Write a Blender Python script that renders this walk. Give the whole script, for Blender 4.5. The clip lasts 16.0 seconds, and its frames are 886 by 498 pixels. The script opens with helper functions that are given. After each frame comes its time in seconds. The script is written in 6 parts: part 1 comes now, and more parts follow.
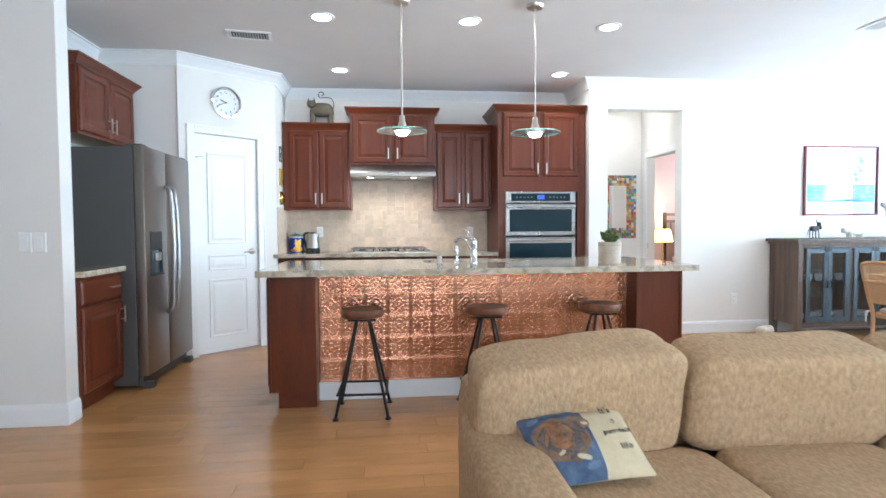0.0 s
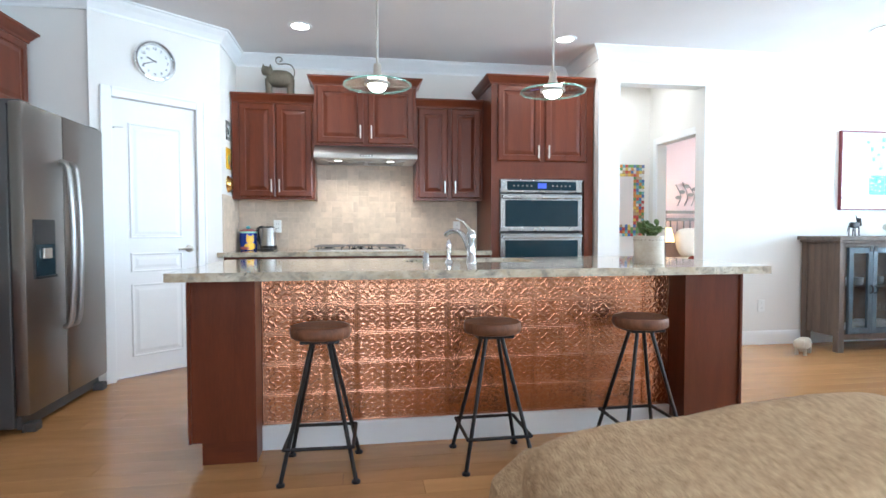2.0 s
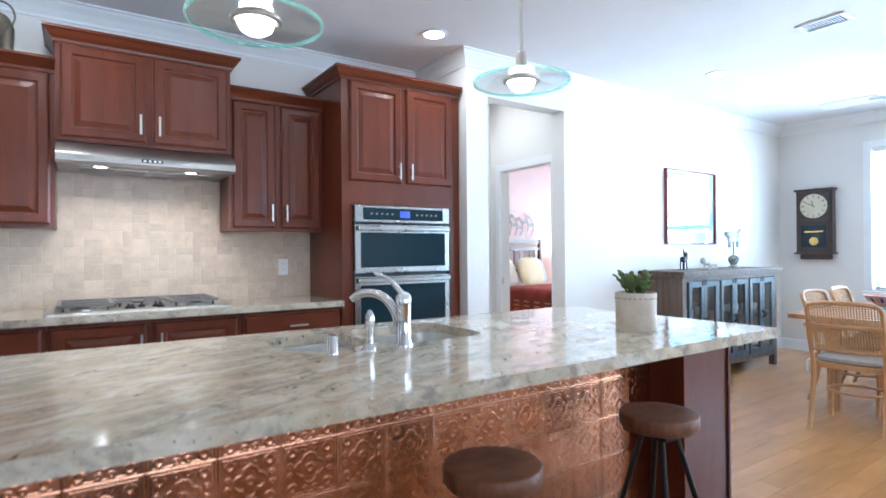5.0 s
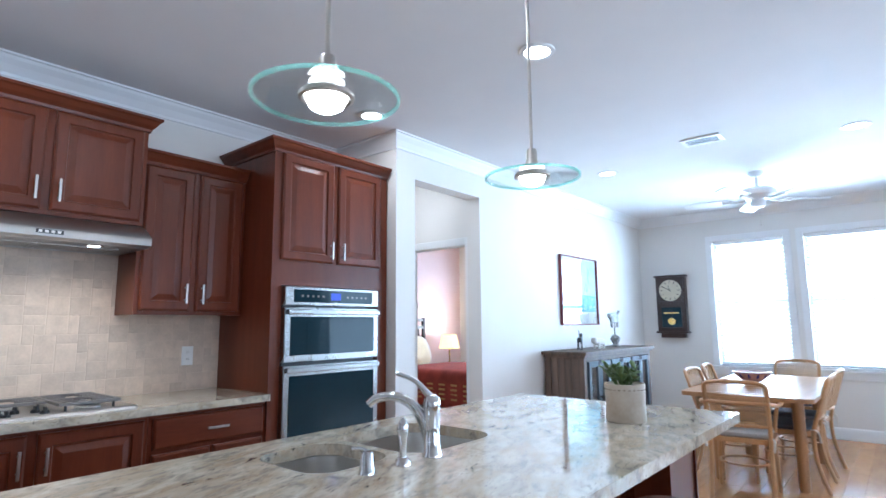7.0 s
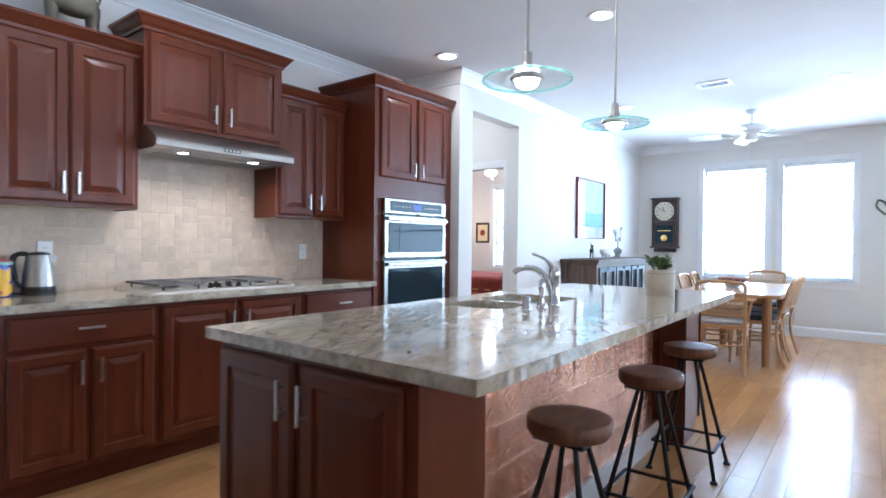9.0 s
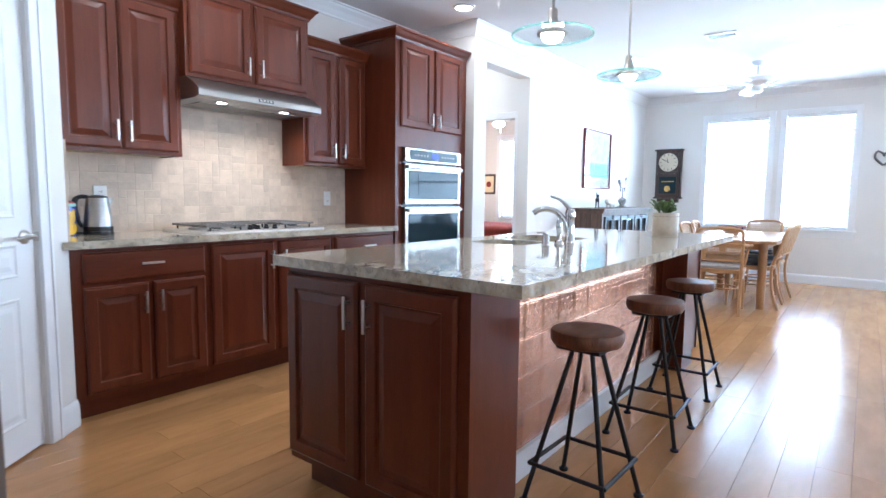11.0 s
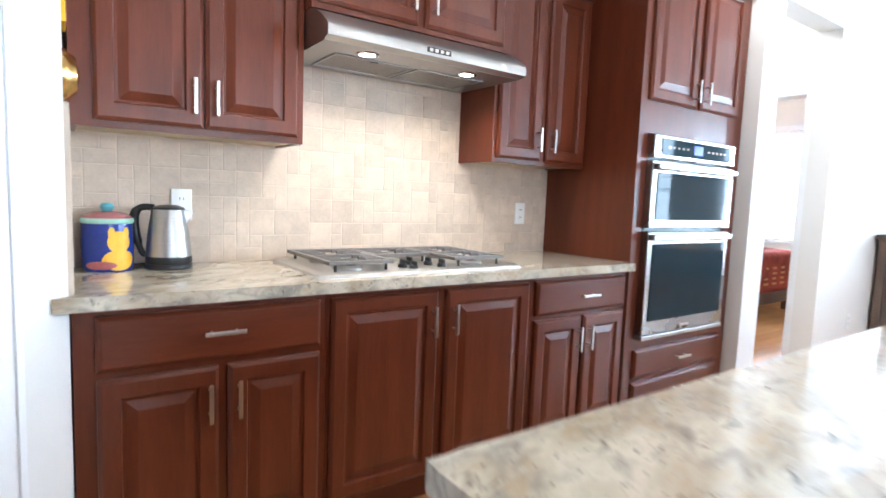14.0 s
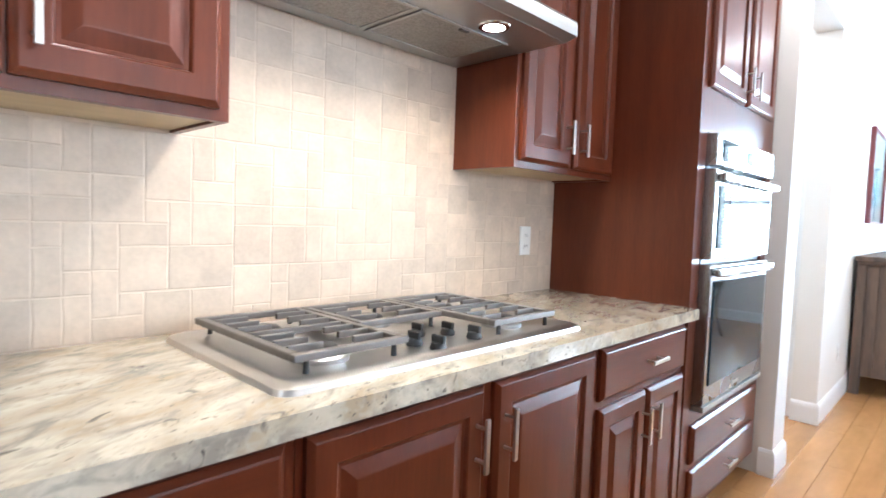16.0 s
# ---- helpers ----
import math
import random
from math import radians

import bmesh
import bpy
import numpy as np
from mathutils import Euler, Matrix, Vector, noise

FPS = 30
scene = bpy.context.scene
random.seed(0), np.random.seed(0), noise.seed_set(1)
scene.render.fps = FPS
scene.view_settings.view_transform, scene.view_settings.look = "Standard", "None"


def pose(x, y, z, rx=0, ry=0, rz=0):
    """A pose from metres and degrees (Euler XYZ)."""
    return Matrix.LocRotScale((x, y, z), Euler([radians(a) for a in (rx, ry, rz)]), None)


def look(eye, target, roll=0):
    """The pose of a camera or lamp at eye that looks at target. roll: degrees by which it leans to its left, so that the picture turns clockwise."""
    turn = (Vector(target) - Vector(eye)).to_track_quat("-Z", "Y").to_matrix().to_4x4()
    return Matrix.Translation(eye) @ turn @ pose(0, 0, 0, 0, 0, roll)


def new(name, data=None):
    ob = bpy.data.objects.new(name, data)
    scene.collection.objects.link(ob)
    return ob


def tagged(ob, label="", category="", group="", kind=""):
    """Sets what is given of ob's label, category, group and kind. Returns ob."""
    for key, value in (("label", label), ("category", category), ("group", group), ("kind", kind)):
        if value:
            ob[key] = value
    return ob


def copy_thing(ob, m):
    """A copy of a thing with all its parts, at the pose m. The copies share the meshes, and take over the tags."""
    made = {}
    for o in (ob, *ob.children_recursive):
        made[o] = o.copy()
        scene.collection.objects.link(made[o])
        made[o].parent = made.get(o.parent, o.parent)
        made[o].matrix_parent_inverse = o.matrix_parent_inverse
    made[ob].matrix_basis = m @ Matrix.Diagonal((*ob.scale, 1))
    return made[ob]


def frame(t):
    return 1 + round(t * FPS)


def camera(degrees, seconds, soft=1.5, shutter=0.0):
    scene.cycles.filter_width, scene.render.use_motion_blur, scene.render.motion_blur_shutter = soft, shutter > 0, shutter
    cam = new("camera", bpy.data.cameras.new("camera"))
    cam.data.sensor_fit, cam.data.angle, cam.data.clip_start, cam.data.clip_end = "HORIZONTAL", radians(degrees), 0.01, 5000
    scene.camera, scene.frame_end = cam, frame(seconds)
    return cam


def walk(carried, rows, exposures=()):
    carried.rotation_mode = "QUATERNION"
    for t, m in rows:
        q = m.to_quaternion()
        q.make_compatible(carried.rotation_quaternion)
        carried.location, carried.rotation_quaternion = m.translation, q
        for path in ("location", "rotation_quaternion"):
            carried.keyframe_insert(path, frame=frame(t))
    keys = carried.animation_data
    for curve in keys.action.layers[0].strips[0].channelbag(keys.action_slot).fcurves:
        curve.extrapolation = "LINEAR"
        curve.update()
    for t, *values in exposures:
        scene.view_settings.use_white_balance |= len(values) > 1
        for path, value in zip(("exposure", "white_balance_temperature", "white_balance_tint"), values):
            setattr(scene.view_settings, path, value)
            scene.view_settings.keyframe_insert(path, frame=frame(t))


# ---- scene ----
cam = camera(78.3, 16.0, shutter=0.5)
PATH = [
    (0, (0.748, 0.413, 1.168), (0.955, 2.401, 1.092), -0.4),
    (0.5, (0.73, 0.684, 1.153), (0.969, 2.669, 1.098), -0.5),
    (1, (0.744, 0.922, 1.136), (1.001, 2.905, 1.083), -0.3),
    (1.5, (0.753, 1.148, 1.113), (1.027, 3.128, 1.065), -0.3),
    (2, (0.774, 1.371, 1.094), (1.074, 3.347, 1.026), -0.1),
    (2.5, (0.769, 1.603, 1.102), (1.136, 3.567, 1.021), -0.0),
    (3, (0.722, 1.783, 1.136), (1.228, 3.716, 1.04), -0.1),
    (3.5, (0.675, 1.963, 1.154), (1.391, 3.828, 1.066), -0.3),
    (3.7, (0.646, 2.037, 1.158), (1.426, 3.877, 1.069), -0.3),
    (5.8, (0.355, 2.976, 1.33), (1.595, 4.539, 1.457), -0.4),
    (6, (0.326, 2.976, 1.351), (1.586, 4.52, 1.519), -0.4),
    (6.5, (0.281, 3.102, 1.329), (1.656, 4.53, 1.6), -0.6),
    (7, (0.102, 3.209, 1.308), (1.614, 4.489, 1.582), -0.5),
    (7.5, (-0.175, 3.265, 1.258), (1.394, 4.482, 1.5), -0.5),
    (8, (-0.424, 3.231, 1.228), (1.152, 4.451, 1.388), -0.4),
    (8.5, (-0.695, 3.182, 1.21), (0.882, 4.412, 1.258), 0.0),
    (9, (-1.008, 3.163, 1.204), (0.57, 4.391, 1.183), 0.6),
    (9.5, (-1.249, 3.137, 1.171), (0.324, 4.37, 1.111), 0.5),
    (10, (-1.417, 3.078, 1.158), (0.147, 4.32, 1.056), 0.6),
    (10.2, (-1.472, 3.045, 1.158), (0.092, 4.286, 1.034), 0.6),
    (12.3, (-0.849, 3.498, 1.12), (0.698, 4.732, 0.834), 0.7),
    (12.5, (-0.806, 3.597, 1.137), (0.636, 4.952, 0.845), 1.4),
    (13, (-0.636, 3.871, 1.151), (0.656, 5.37, 0.86), 1.9),
    (13.5, (-0.51, 4.152, 1.185), (0.706, 5.719, 0.93), 2.1),
    (14, (-0.368, 4.455, 1.202), (0.776, 6.084, 1.011), 2.2),
    (14.5, (-0.306, 4.805, 1.153), (0.864, 6.421, 1.016), 1.8),
    (15, (-0.249, 5.056, 1.166), (0.978, 6.631, 1.038), 1.9),
    (15.5, (-0.152, 5.281, 1.171), (1.159, 6.787, 1.053), 1.8),
    (16, (-0.098, 5.392, 1.203), (1.332, 6.786, 1.092), 2.0),
]
EXPOSURES = [(0.0, -0.20, 5650, 6.0), (3.5, -0.13, 5450, 6.0), (6.5, -0.60, 5100, 9.0), (8.2, -0.66, 5150, 9.0), (10.0, -0.34, 5250, 10.0), (13.0, -0.06, 5400, 10.0), (14.5, 0.39, 5600, 8.0), (15.5, 0.44, 5600, 8.0), (16.0, 0.36, 5600, 9.0)]
walk(cam, [(t, look(eye, target, roll)) for t, eye, target, roll in PATH], EXPOSURES)

# ---- world, sun, daylight and exposure ----
world = bpy.data.worlds.new("World")
scene.world = world
world.use_nodes = True
wn = world.node_tree
sky = wn.nodes.new("ShaderNodeTexSky")
sky.sky_type, sky.sun_disc = "NISHITA", False
sky.sun_elevation, sky.sun_rotation = radians(48), radians(60)
wn.links.new(sky.outputs[0], wn.nodes["Background"].inputs[0])
wn.nodes["Background"].inputs[1].default_value = 0.12

SUN = bpy.data.lights.new("sun", "SUN")
SUN.energy, SUN.angle, SUN.color = 3.0, radians(0.6), (1.0, 0.95, 0.88)
new("sun", SUN).matrix_world = look((30, 26, 44), (0, 0, 0))


def area_lamp(name, eye, target, w, h, power, color=(1, 1, 1), shape="RECTANGLE", spread=180):
    d = bpy.data.lights.new(name, "AREA")
    d.shape, d.size, d.size_y, d.energy, d.color = shape, w, h, power, color
    d.spread = radians(spread)
    ob = new(name, d)
    ob.matrix_world = look(eye, target)
    return ob


DAY = (0.74, 0.90, 1.0)
area_lamp("window_daylight", (7.98, 3.685, 1.55), (0, 3.685, 1.45), 0.78, 1.56, 290, DAY)
area_lamp("window_daylight", (7.98, 4.68, 1.55), (0, 4.68, 1.45), 0.80, 1.56, 290, DAY)
area_lamp("window_daylight", (8.22, 8.25, 1.55), (5, 8.2, 1.3), 1.2, 1.5, 140, DAY)
area_lamp("window_daylight", (7.98, 0.65, 1.47), (0, 0.65, 1.2), 3.6, 1.8, 400, DAY)
area_lamp("window_daylight", (1.6, -2.22, 1.5), (1.6, 5, 1.2), 3.5, 1.7, 185, (0.95, 0.97, 1.0))


# ---- materials ----
def mat(name, color, rough=0.5, metal=0.0, var=0.12, scale=8.0, bump=0.0, bscale=60.0, stretch=(1, 1, 1), second=None, rnd=0.0, spec=0.5, coat=0.0, rvar=0.0):
    m = bpy.data.materials.new(name)
    m.use_nodes = True
    t = m.node_tree
    b = t.nodes["Principled BSDF"]
    b.inputs["Roughness"].default_value, b.inputs["Metallic"].default_value = rough, metal
    b.inputs["Specular IOR Level"].default_value = spec
    b.inputs["Coat Weight"].default_value = coat
    b.inputs["Coat Roughness"].default_value = 0.12
    tc = t.nodes.new("ShaderNodeTexCoord")
    mp = t.nodes.new("ShaderNodeMapping")
    mp.inputs["Scale"].default_value = stretch
    t.links.new(tc.outputs["Object"], mp.inputs["Vector"])
    n1 = t.nodes.new("ShaderNodeTexNoise")
    n1.inputs["Scale"].default_value, n1.inputs["Detail"].default_value = scale, 5.0
    t.links.new(mp.outputs[0], n1.inputs["Vector"])
    n2 = t.nodes.new("ShaderNodeTexNoise")
    n2.inputs["Scale"].default_value, n2.inputs["Detail"].default_value = bscale, 3.0
    t.links.new(mp.outputs[0], n2.inputs["Vector"])
    ramp = t.nodes.new("ShaderNodeValToRGB")
    c2 = second or tuple(c * (1 - 2.2 * var) for c in color)
    ramp.color_ramp.elements[0].position, ramp.color_ramp.elements[1].position = 0.3, 0.7
    ramp.color_ramp.elements[0].color, ramp.color_ramp.elements[1].color = (*c2, 1), (*color, 1)
    mixv = t.nodes.new("ShaderNodeMix")
    mixv.inputs[0].default_value = 0.3
    t.links.new(n1.outputs[0], mixv.inputs[2])
    t.links.new(n2.outputs[0], mixv.inputs[3])
    t.links.new(mixv.outputs[0], ramp.inputs[0])
    out = ramp.outputs[0]
    if rnd:
        oi = t.nodes.new("ShaderNodeObjectInfo")
        mr = t.nodes.new("ShaderNodeMapRange")
        mr.inputs[3].default_value, mr.inputs[4].default_value = 1 - rnd, 1 + rnd * 0.6
        t.links.new(oi.outputs["Random"], mr.inputs[0])
        hs = t.nodes.new("ShaderNodeHueSaturation")
        t.links.new(mr.outputs[0], hs.inputs["Value"])
        t.links.new(out, hs.inputs["Color"])
        out = hs.outputs[0]
        addv = t.nodes.new("ShaderNodeVectorMath")
        addv.operation = "MULTIPLY_ADD"
        addv.inputs[1].default_value = (37.0, 23.0, 11.0)
        t.links.new(oi.outputs["Random"], addv.inputs[0])
        t.links.new(tc.outputs["Object"], addv.inputs[2])
        t.links.new(addv.outputs[0], mp.inputs["Vector"])
    t.links.new(out, b.inputs["Base Color"])
    if rvar:
        rr = t.nodes.new("ShaderNodeMapRange")
        rr.inputs[3].default_value, rr.inputs[4].default_value = max(0.02, rough - rvar), rough + rvar
        t.links.new(n1.outputs[0], rr.inputs[0])
        t.links.new(rr.outputs[0], b.inputs["Roughness"])
    if bump:
        bp = t.nodes.new("ShaderNodeBump")
        bp.inputs["Strength"].default_value, bp.inputs["Distance"].default_value = bump, 0.004
        t.links.new(n2.outputs[0], bp.inputs["Height"])
        t.links.new(bp.outputs[0], b.inputs["Normal"])
    return m


def glow(name, color, strength):
    m = bpy.data.materials.new(name)
    m.use_nodes = True
    b = m.node_tree.nodes["Principled BSDF"]
    b.inputs["Base Color"].default_value = (*color, 1)
    b.inputs["Emission Color"].default_value = (*color, 1)
    b.inputs["Emission Strength"].default_value = strength
    return m


def thin_glass(name, tint, milk=0.0):
    """Clear sheet glass: straight through, with a Fresnel gloss; milk: how much its polished edge scatters."""
    m = bpy.data.materials.new(name)
    m.use_nodes = True
    t = m.node_tree
    t.nodes.clear()
    out = t.nodes.new("ShaderNodeOutputMaterial")
    tr, gl, mx, fr = (t.nodes.new("ShaderNode" + k) for k in ("BsdfTransparent", "BsdfGlossy", "MixShader", "LayerWeight"))
    tr.inputs[0].default_value = (*tint, 1)
    gl.inputs["Roughness"].default_value = 0.02
    pw, mr = t.nodes.new("ShaderNodeMath"), t.nodes.new("ShaderNodeMapRange")
    pw.operation = "POWER"
    pw.inputs[1].default_value = 4.0
    t.links.new(fr.outputs["Facing"], pw.inputs[0])
    mr.inputs[3].default_value, mr.inputs[4].default_value = 0.05, 0.85
    t.links.new(pw.outputs[0], mr.inputs[0])
    t.links.new(mr.outputs[0], mx.inputs[0])
    base = tr.outputs[0]
    if milk:
        df, m2 = t.nodes.new("ShaderNodeBsdfTranslucent"), t.nodes.new("ShaderNodeMixShader")
        df.inputs[0].default_value = (*tint, 1)
        m2.inputs[0].default_value = milk
        t.links.new(tr.outputs[0], m2.inputs[1])
        t.links.new(df.outputs[0], m2.inputs[2])
        base = m2.outputs[0]
    t.links.new(base, mx.inputs[1])
    t.links.new(gl.outputs[0], mx.inputs[2])
    t.links.new(mx.outputs[0], out.inputs[0])
    return m


WALL = mat("wall_paint", (0.79, 0.765, 0.73), 0.75, var=0.02, scale=3, bump=0.12, bscale=160)
CEIL = mat("ceiling_paint", (0.78, 0.76, 0.76), 0.85, var=0.02, scale=3, bump=0.12, bscale=140)
TRIM = mat("trim_paint", (0.84, 0.84, 0.84), 0.4, var=0.015, scale=4, bump=0.03)
PINK = mat("pink_paint", (0.74, 0.56, 0.54), 0.8, var=0.03, scale=3, bump=0.1, bscale=140)
CHERRY = mat("cherry_wood", (0.152, 0.0345, 0.0135), 0.29, var=0.20, scale=2.6, bump=0.025, bscale=26, stretch=(5, 5, 0.6), spec=0.34, coat=0.0, rvar=0.02)
CHERRY_H = mat("cherry_wood_cross_grain", (0.152, 0.0345, 0.0135), 0.29, var=0.20, scale=2.6, bump=0.025, bscale=26, stretch=(0.6, 5, 5), spec=0.34, coat=0.0, rvar=0.02)
CREAM_PLY = mat("cabinet_underside", (0.55, 0.42, 0.25), 0.5, var=0.08, scale=4, stretch=(1, 6, 1))
STEEL = mat("brushed_steel", (0.44, 0.43, 0.415), 0.36, 1.0, var=0.05, scale=3, bump=0.03, bscale=40, stretch=(1, 1, 30), rvar=0.05)
NICKEL = mat("satin_nickel", (0.66, 0.63, 0.58), 0.3, 1.0, var=0.04, scale=6)
CHROME = mat("chrome", (0.72, 0.72, 0.72), 0.07, 1.0, var=0.02)
OVENSTEEL = mat("oven_steel", (0.36, 0.35, 0.34), 0.27, 1.0, var=0.04, scale=3, rvar=0.05)
PANSTEEL = mat("cooktop_steel", (0.66, 0.64, 0.61), 0.30, 1.0, var=0.06, scale=5, rvar=0.06)
FILTER = mat("filter_mesh", (0.42, 0.40, 0.37), 0.45, 0.9, var=0.25, scale=160, bump=0.8, bscale=420)
FRIDGE = mat("fridge_steel", (0.27, 0.245, 0.225), 0.34, 0.9, var=0.04, scale=2, bump=0.02, bscale=40, stretch=(1, 40, 1))
FRIDGE_SIDE = mat("fridge_grey_side", (0.095, 0.092, 0.092), 0.5, 0.2, var=0.05, scale=4, bump=0.05, bscale=200)
BLACK = mat("black_plastic", (0.015, 0.015, 0.016), 0.35, var=0.1)
IRON = mat("black_iron", (0.042, 0.037, 0.036), 0.5, 0.7, var=0.15, scale=20, bump=0.15, bscale=120)
CAST = mat("cast_iron_grate", (0.22, 0.20, 0.185), 0.42, 0.7, var=0.1, scale=30, bump=0.1, bscale=200)
OVENGLASS = mat("dark_oven_glass", (0.014, 0.030, 0.040), 0.04, 0.0, var=0.05, spec=0.20, coat=0.0)
DISPLAY = glow("blue_display", (0.04, 0.08, 0.5), 0.5)
TILE = mat("travertine", (0.69, 0.56, 0.44), 0.6, var=0.11, scale=13, bump=0.12, bscale=80, rnd=0.10)
GROUT = mat("tile_grout", (0.68, 0.565, 0.45), 0.9, var=0.05, scale=20, bump=0.2, bscale=200)
COPPER = mat("pressed_copper", (0.62, 0.315, 0.19), 0.25, 1.0, var=0.12, scale=7, bump=0.08, bscale=60, second=(0.42, 0.195, 0.115), rnd=0.05, rvar=0.05)
PLANK = mat("maple_plank", (0.57, 0.29, 0.11), 0.22, var=0.13, scale=2.2, bump=0.16, bscale=9, stretch=(0.8, 3.2, 1), rnd=0.11, spec=0.5, rvar=0.06)
GAP = mat("floor_joint", (0.16, 0.075, 0.03), 0.7)
SEATWOOD = mat("slab_walnut", (0.25, 0.105, 0.052), 0.5, var=0.3, scale=7, bump=0.6, bscale=30, stretch=(1, 4, 1), second=(0.085, 0.034, 0.019), rvar=0.1, rnd=0.1, spec=0.35)
FABRIC = mat("beige_chenille", (0.60, 0.425, 0.255), 0.95, var=0.14, scale=120, bump=1.0, bscale=330, stretch=(1, 0.5, 0.4), second=(0.34, 0.22, 0.12), spec=0.15)
HONEY = mat("honey_beech", (0.56, 0.31, 0.135), 0.38, var=0.12, scale=4, stretch=(1, 1, 0.4), bump=0.03)
TABLEWOOD = mat("table_oak", (0.47, 0.25, 0.11), 0.28, var=0.14, scale=3, stretch=(0.6, 7, 1), bump=0.04, bscale=20)
CANE = mat("woven_cane", (0.60, 0.36, 0.16), 0.6, var=0.15, scale=40)
CUSHION = mat("grey_cushion", (0.13, 0.135, 0.15), 0.9, var=0.15, scale=30, bump=0.4, bscale=300)
PALECUSHION = mat("pale_cushion", (0.52, 0.49, 0.46), 0.9, var=0.12, scale=30, bump=0.4, bscale=300)
BARN = mat("weathered_wood", (0.205, 0.135, 0.095), 0.65, var=0.25, scale=3, bump=0.35, bscale=30, stretch=(6, 6, 0.5), second=(0.075, 0.06, 0.052), rnd=0.15)
BARNBLUE = mat("worn_blue_paint", (0.10, 0.14, 0.17), 0.55, var=0.25, scale=6, bump=0.25, bscale=40, stretch=(3, 3, 0.6))
PANE = thin_glass("clear_glass", (0.98, 0.99, 0.99))
DISC = thin_glass("pendant_glass", (0.96, 0.985, 0.975))
RIMGREEN = thin_glass("green_glass_edge", (0.70, 0.97, 0.90), 0.18)
MIRROR = mat("mirror_glass", (0.9, 0.9, 0.9), 0.01, 1.0, var=0.0)
LAMPW = glow("warm_lamp", (1.0, 0.95, 0.86), 30)
BULB = glow("pendant_bulb", (1.0, 0.93, 0.82), 45)
OUTSIDE = glow("hazy_daylight", (0.86, 0.94, 1.0), 2.6)
SHADEGLOW = glow("lit_lampshade", (1.0, 0.68, 0.30), 2.2)
WHITE = mat("white_plastic", (0.82, 0.82, 0.80), 0.35, var=0.01)
BLIND = mat("white_blind", (0.86, 0.87, 0.88), 0.5, var=0.01)
CERAMIC = mat("cream_stoneware", (0.58, 0.52, 0.43), 0.45, var=0.1, scale=12, bump=0.12, bscale=60, second=(0.45, 0.36, 0.26))
LEAF = mat("succulent_leaf", (0.055, 0.115, 0.03), 0.4, var=0.2, scale=20, second=(0.12, 0.16, 0.04))
SOIL = mat("potting_soil", (0.05, 0.035, 0.025), 0.95, var=0.3, scale=60, bump=0.8, bscale=150)
BRONZE = mat("aged_bronze", (0.17, 0.145, 0.105), 0.5, 0.5, var=0.25, scale=12, bump=0.4, bscale=60)
INK = mat("dark_ink", (0.02, 0.02, 0.022), 0.6, var=0.1)
CLOCKFACE = mat("clock_face", (0.78, 0.79, 0.80), 0.4, var=0.02)
OLDFACE = mat("aged_dial", (0.66, 0.60, 0.46), 0.5, var=0.06)
DARKWOOD = mat("dark_clock_wood", (0.05, 0.022, 0.015), 0.35, var=0.25, scale=8, stretch=(4, 4, 0.6))
BLUE = mat("cobalt_glaze", (0.02, 0.045, 0.30), 0.15, var=0.15, scale=10)
YELLOW = mat("yellow_glaze", (0.80, 0.46, 0.035), 0.15, var=0.1, scale=16)
ROSE = mat("rose_glaze", (0.42, 0.13, 0.13), 0.18, var=0.15, scale=14)
MINT = mat("mint_glaze", (0.35, 0.62, 0.52), 0.2, var=0.08, scale=20)
AQUA = mat("aqua_paint", (0.05, 0.36, 0.44), 0.6, var=0.3, scale=9, second=(0.30, 0.60, 0.66))
PALEAQUA = mat("pale_aqua_paint", (0.66, 0.75, 0.75), 0.6, var=0.12, scale=14, second=(0.40, 0.62, 0.64))
PAPER = mat("print_paper", (0.80, 0.80, 0.79), 0.5, var=0.02)
REDFRAME = mat("red_frame", (0.20, 0.035, 0.04), 0.35, var=0.15)
BLANKET = mat("red_blanket", (0.30, 0.045, 0.03), 0.95, var=0.25, scale=7, bump=0.5, bscale=80)
TANWEAVE = mat("tan_weave", (0.45, 0.25, 0.09), 0.9, var=0.15, scale=30)
LINEN = mat("linen", (0.74, 0.70, 0.64), 0.9, var=0.05, scale=8, bump=0.2, bscale=200)
CREAMPILLOW = mat("cream_pillow", (0.78, 0.67, 0.45), 0.9, var=0.06, scale=8)
DENIM = mat("blue_tapestry", (0.03, 0.055, 0.12), 0.95, var=0.35, scale=16, bump=0.5, bscale=220, second=(0.13, 0.18, 0.26))
PALEDENIM = mat("pale_blue_tapestry", (0.17, 0.24, 0.36), 0.95, var=0.2, scale=40, bump=0.5, bscale=220)
GREYFUR = mat("grey_tapestry", (0.17, 0.15, 0.135), 0.95, var=0.3, scale=60, bump=0.5, bscale=220, stretch=(1, 1, 4), second=(0.06, 0.05, 0.05))
RUST = mat("rust_tapestry", (0.42, 0.20, 0.09), 0.95, var=0.3, scale=40, bump=0.5, bscale=220)
FUR = mat("brown_tapestry", (0.34, 0.19, 0.10), 0.95, var=0.35, scale=24, bump=0.5, bscale=220, second=(0.10, 0.08, 0.07))
CREAMCLOTH = mat("cream_tapestry", (0.62, 0.52, 0.34), 0.95, var=0.08, scale=30, bump=0.5, bscale=260)
WICKER = mat("wicker", (0.36, 0.19, 0.08), 0.7, var=0.3, scale=40, bump=0.8, bscale=120)
GRASS = mat("lawn", (0.06, 0.11, 0.03), 0.9, var=0.2, scale=3)
GOLD = mat("brass", (0.75, 0.48, 0.16), 0.25, 1.0, var=0.1)
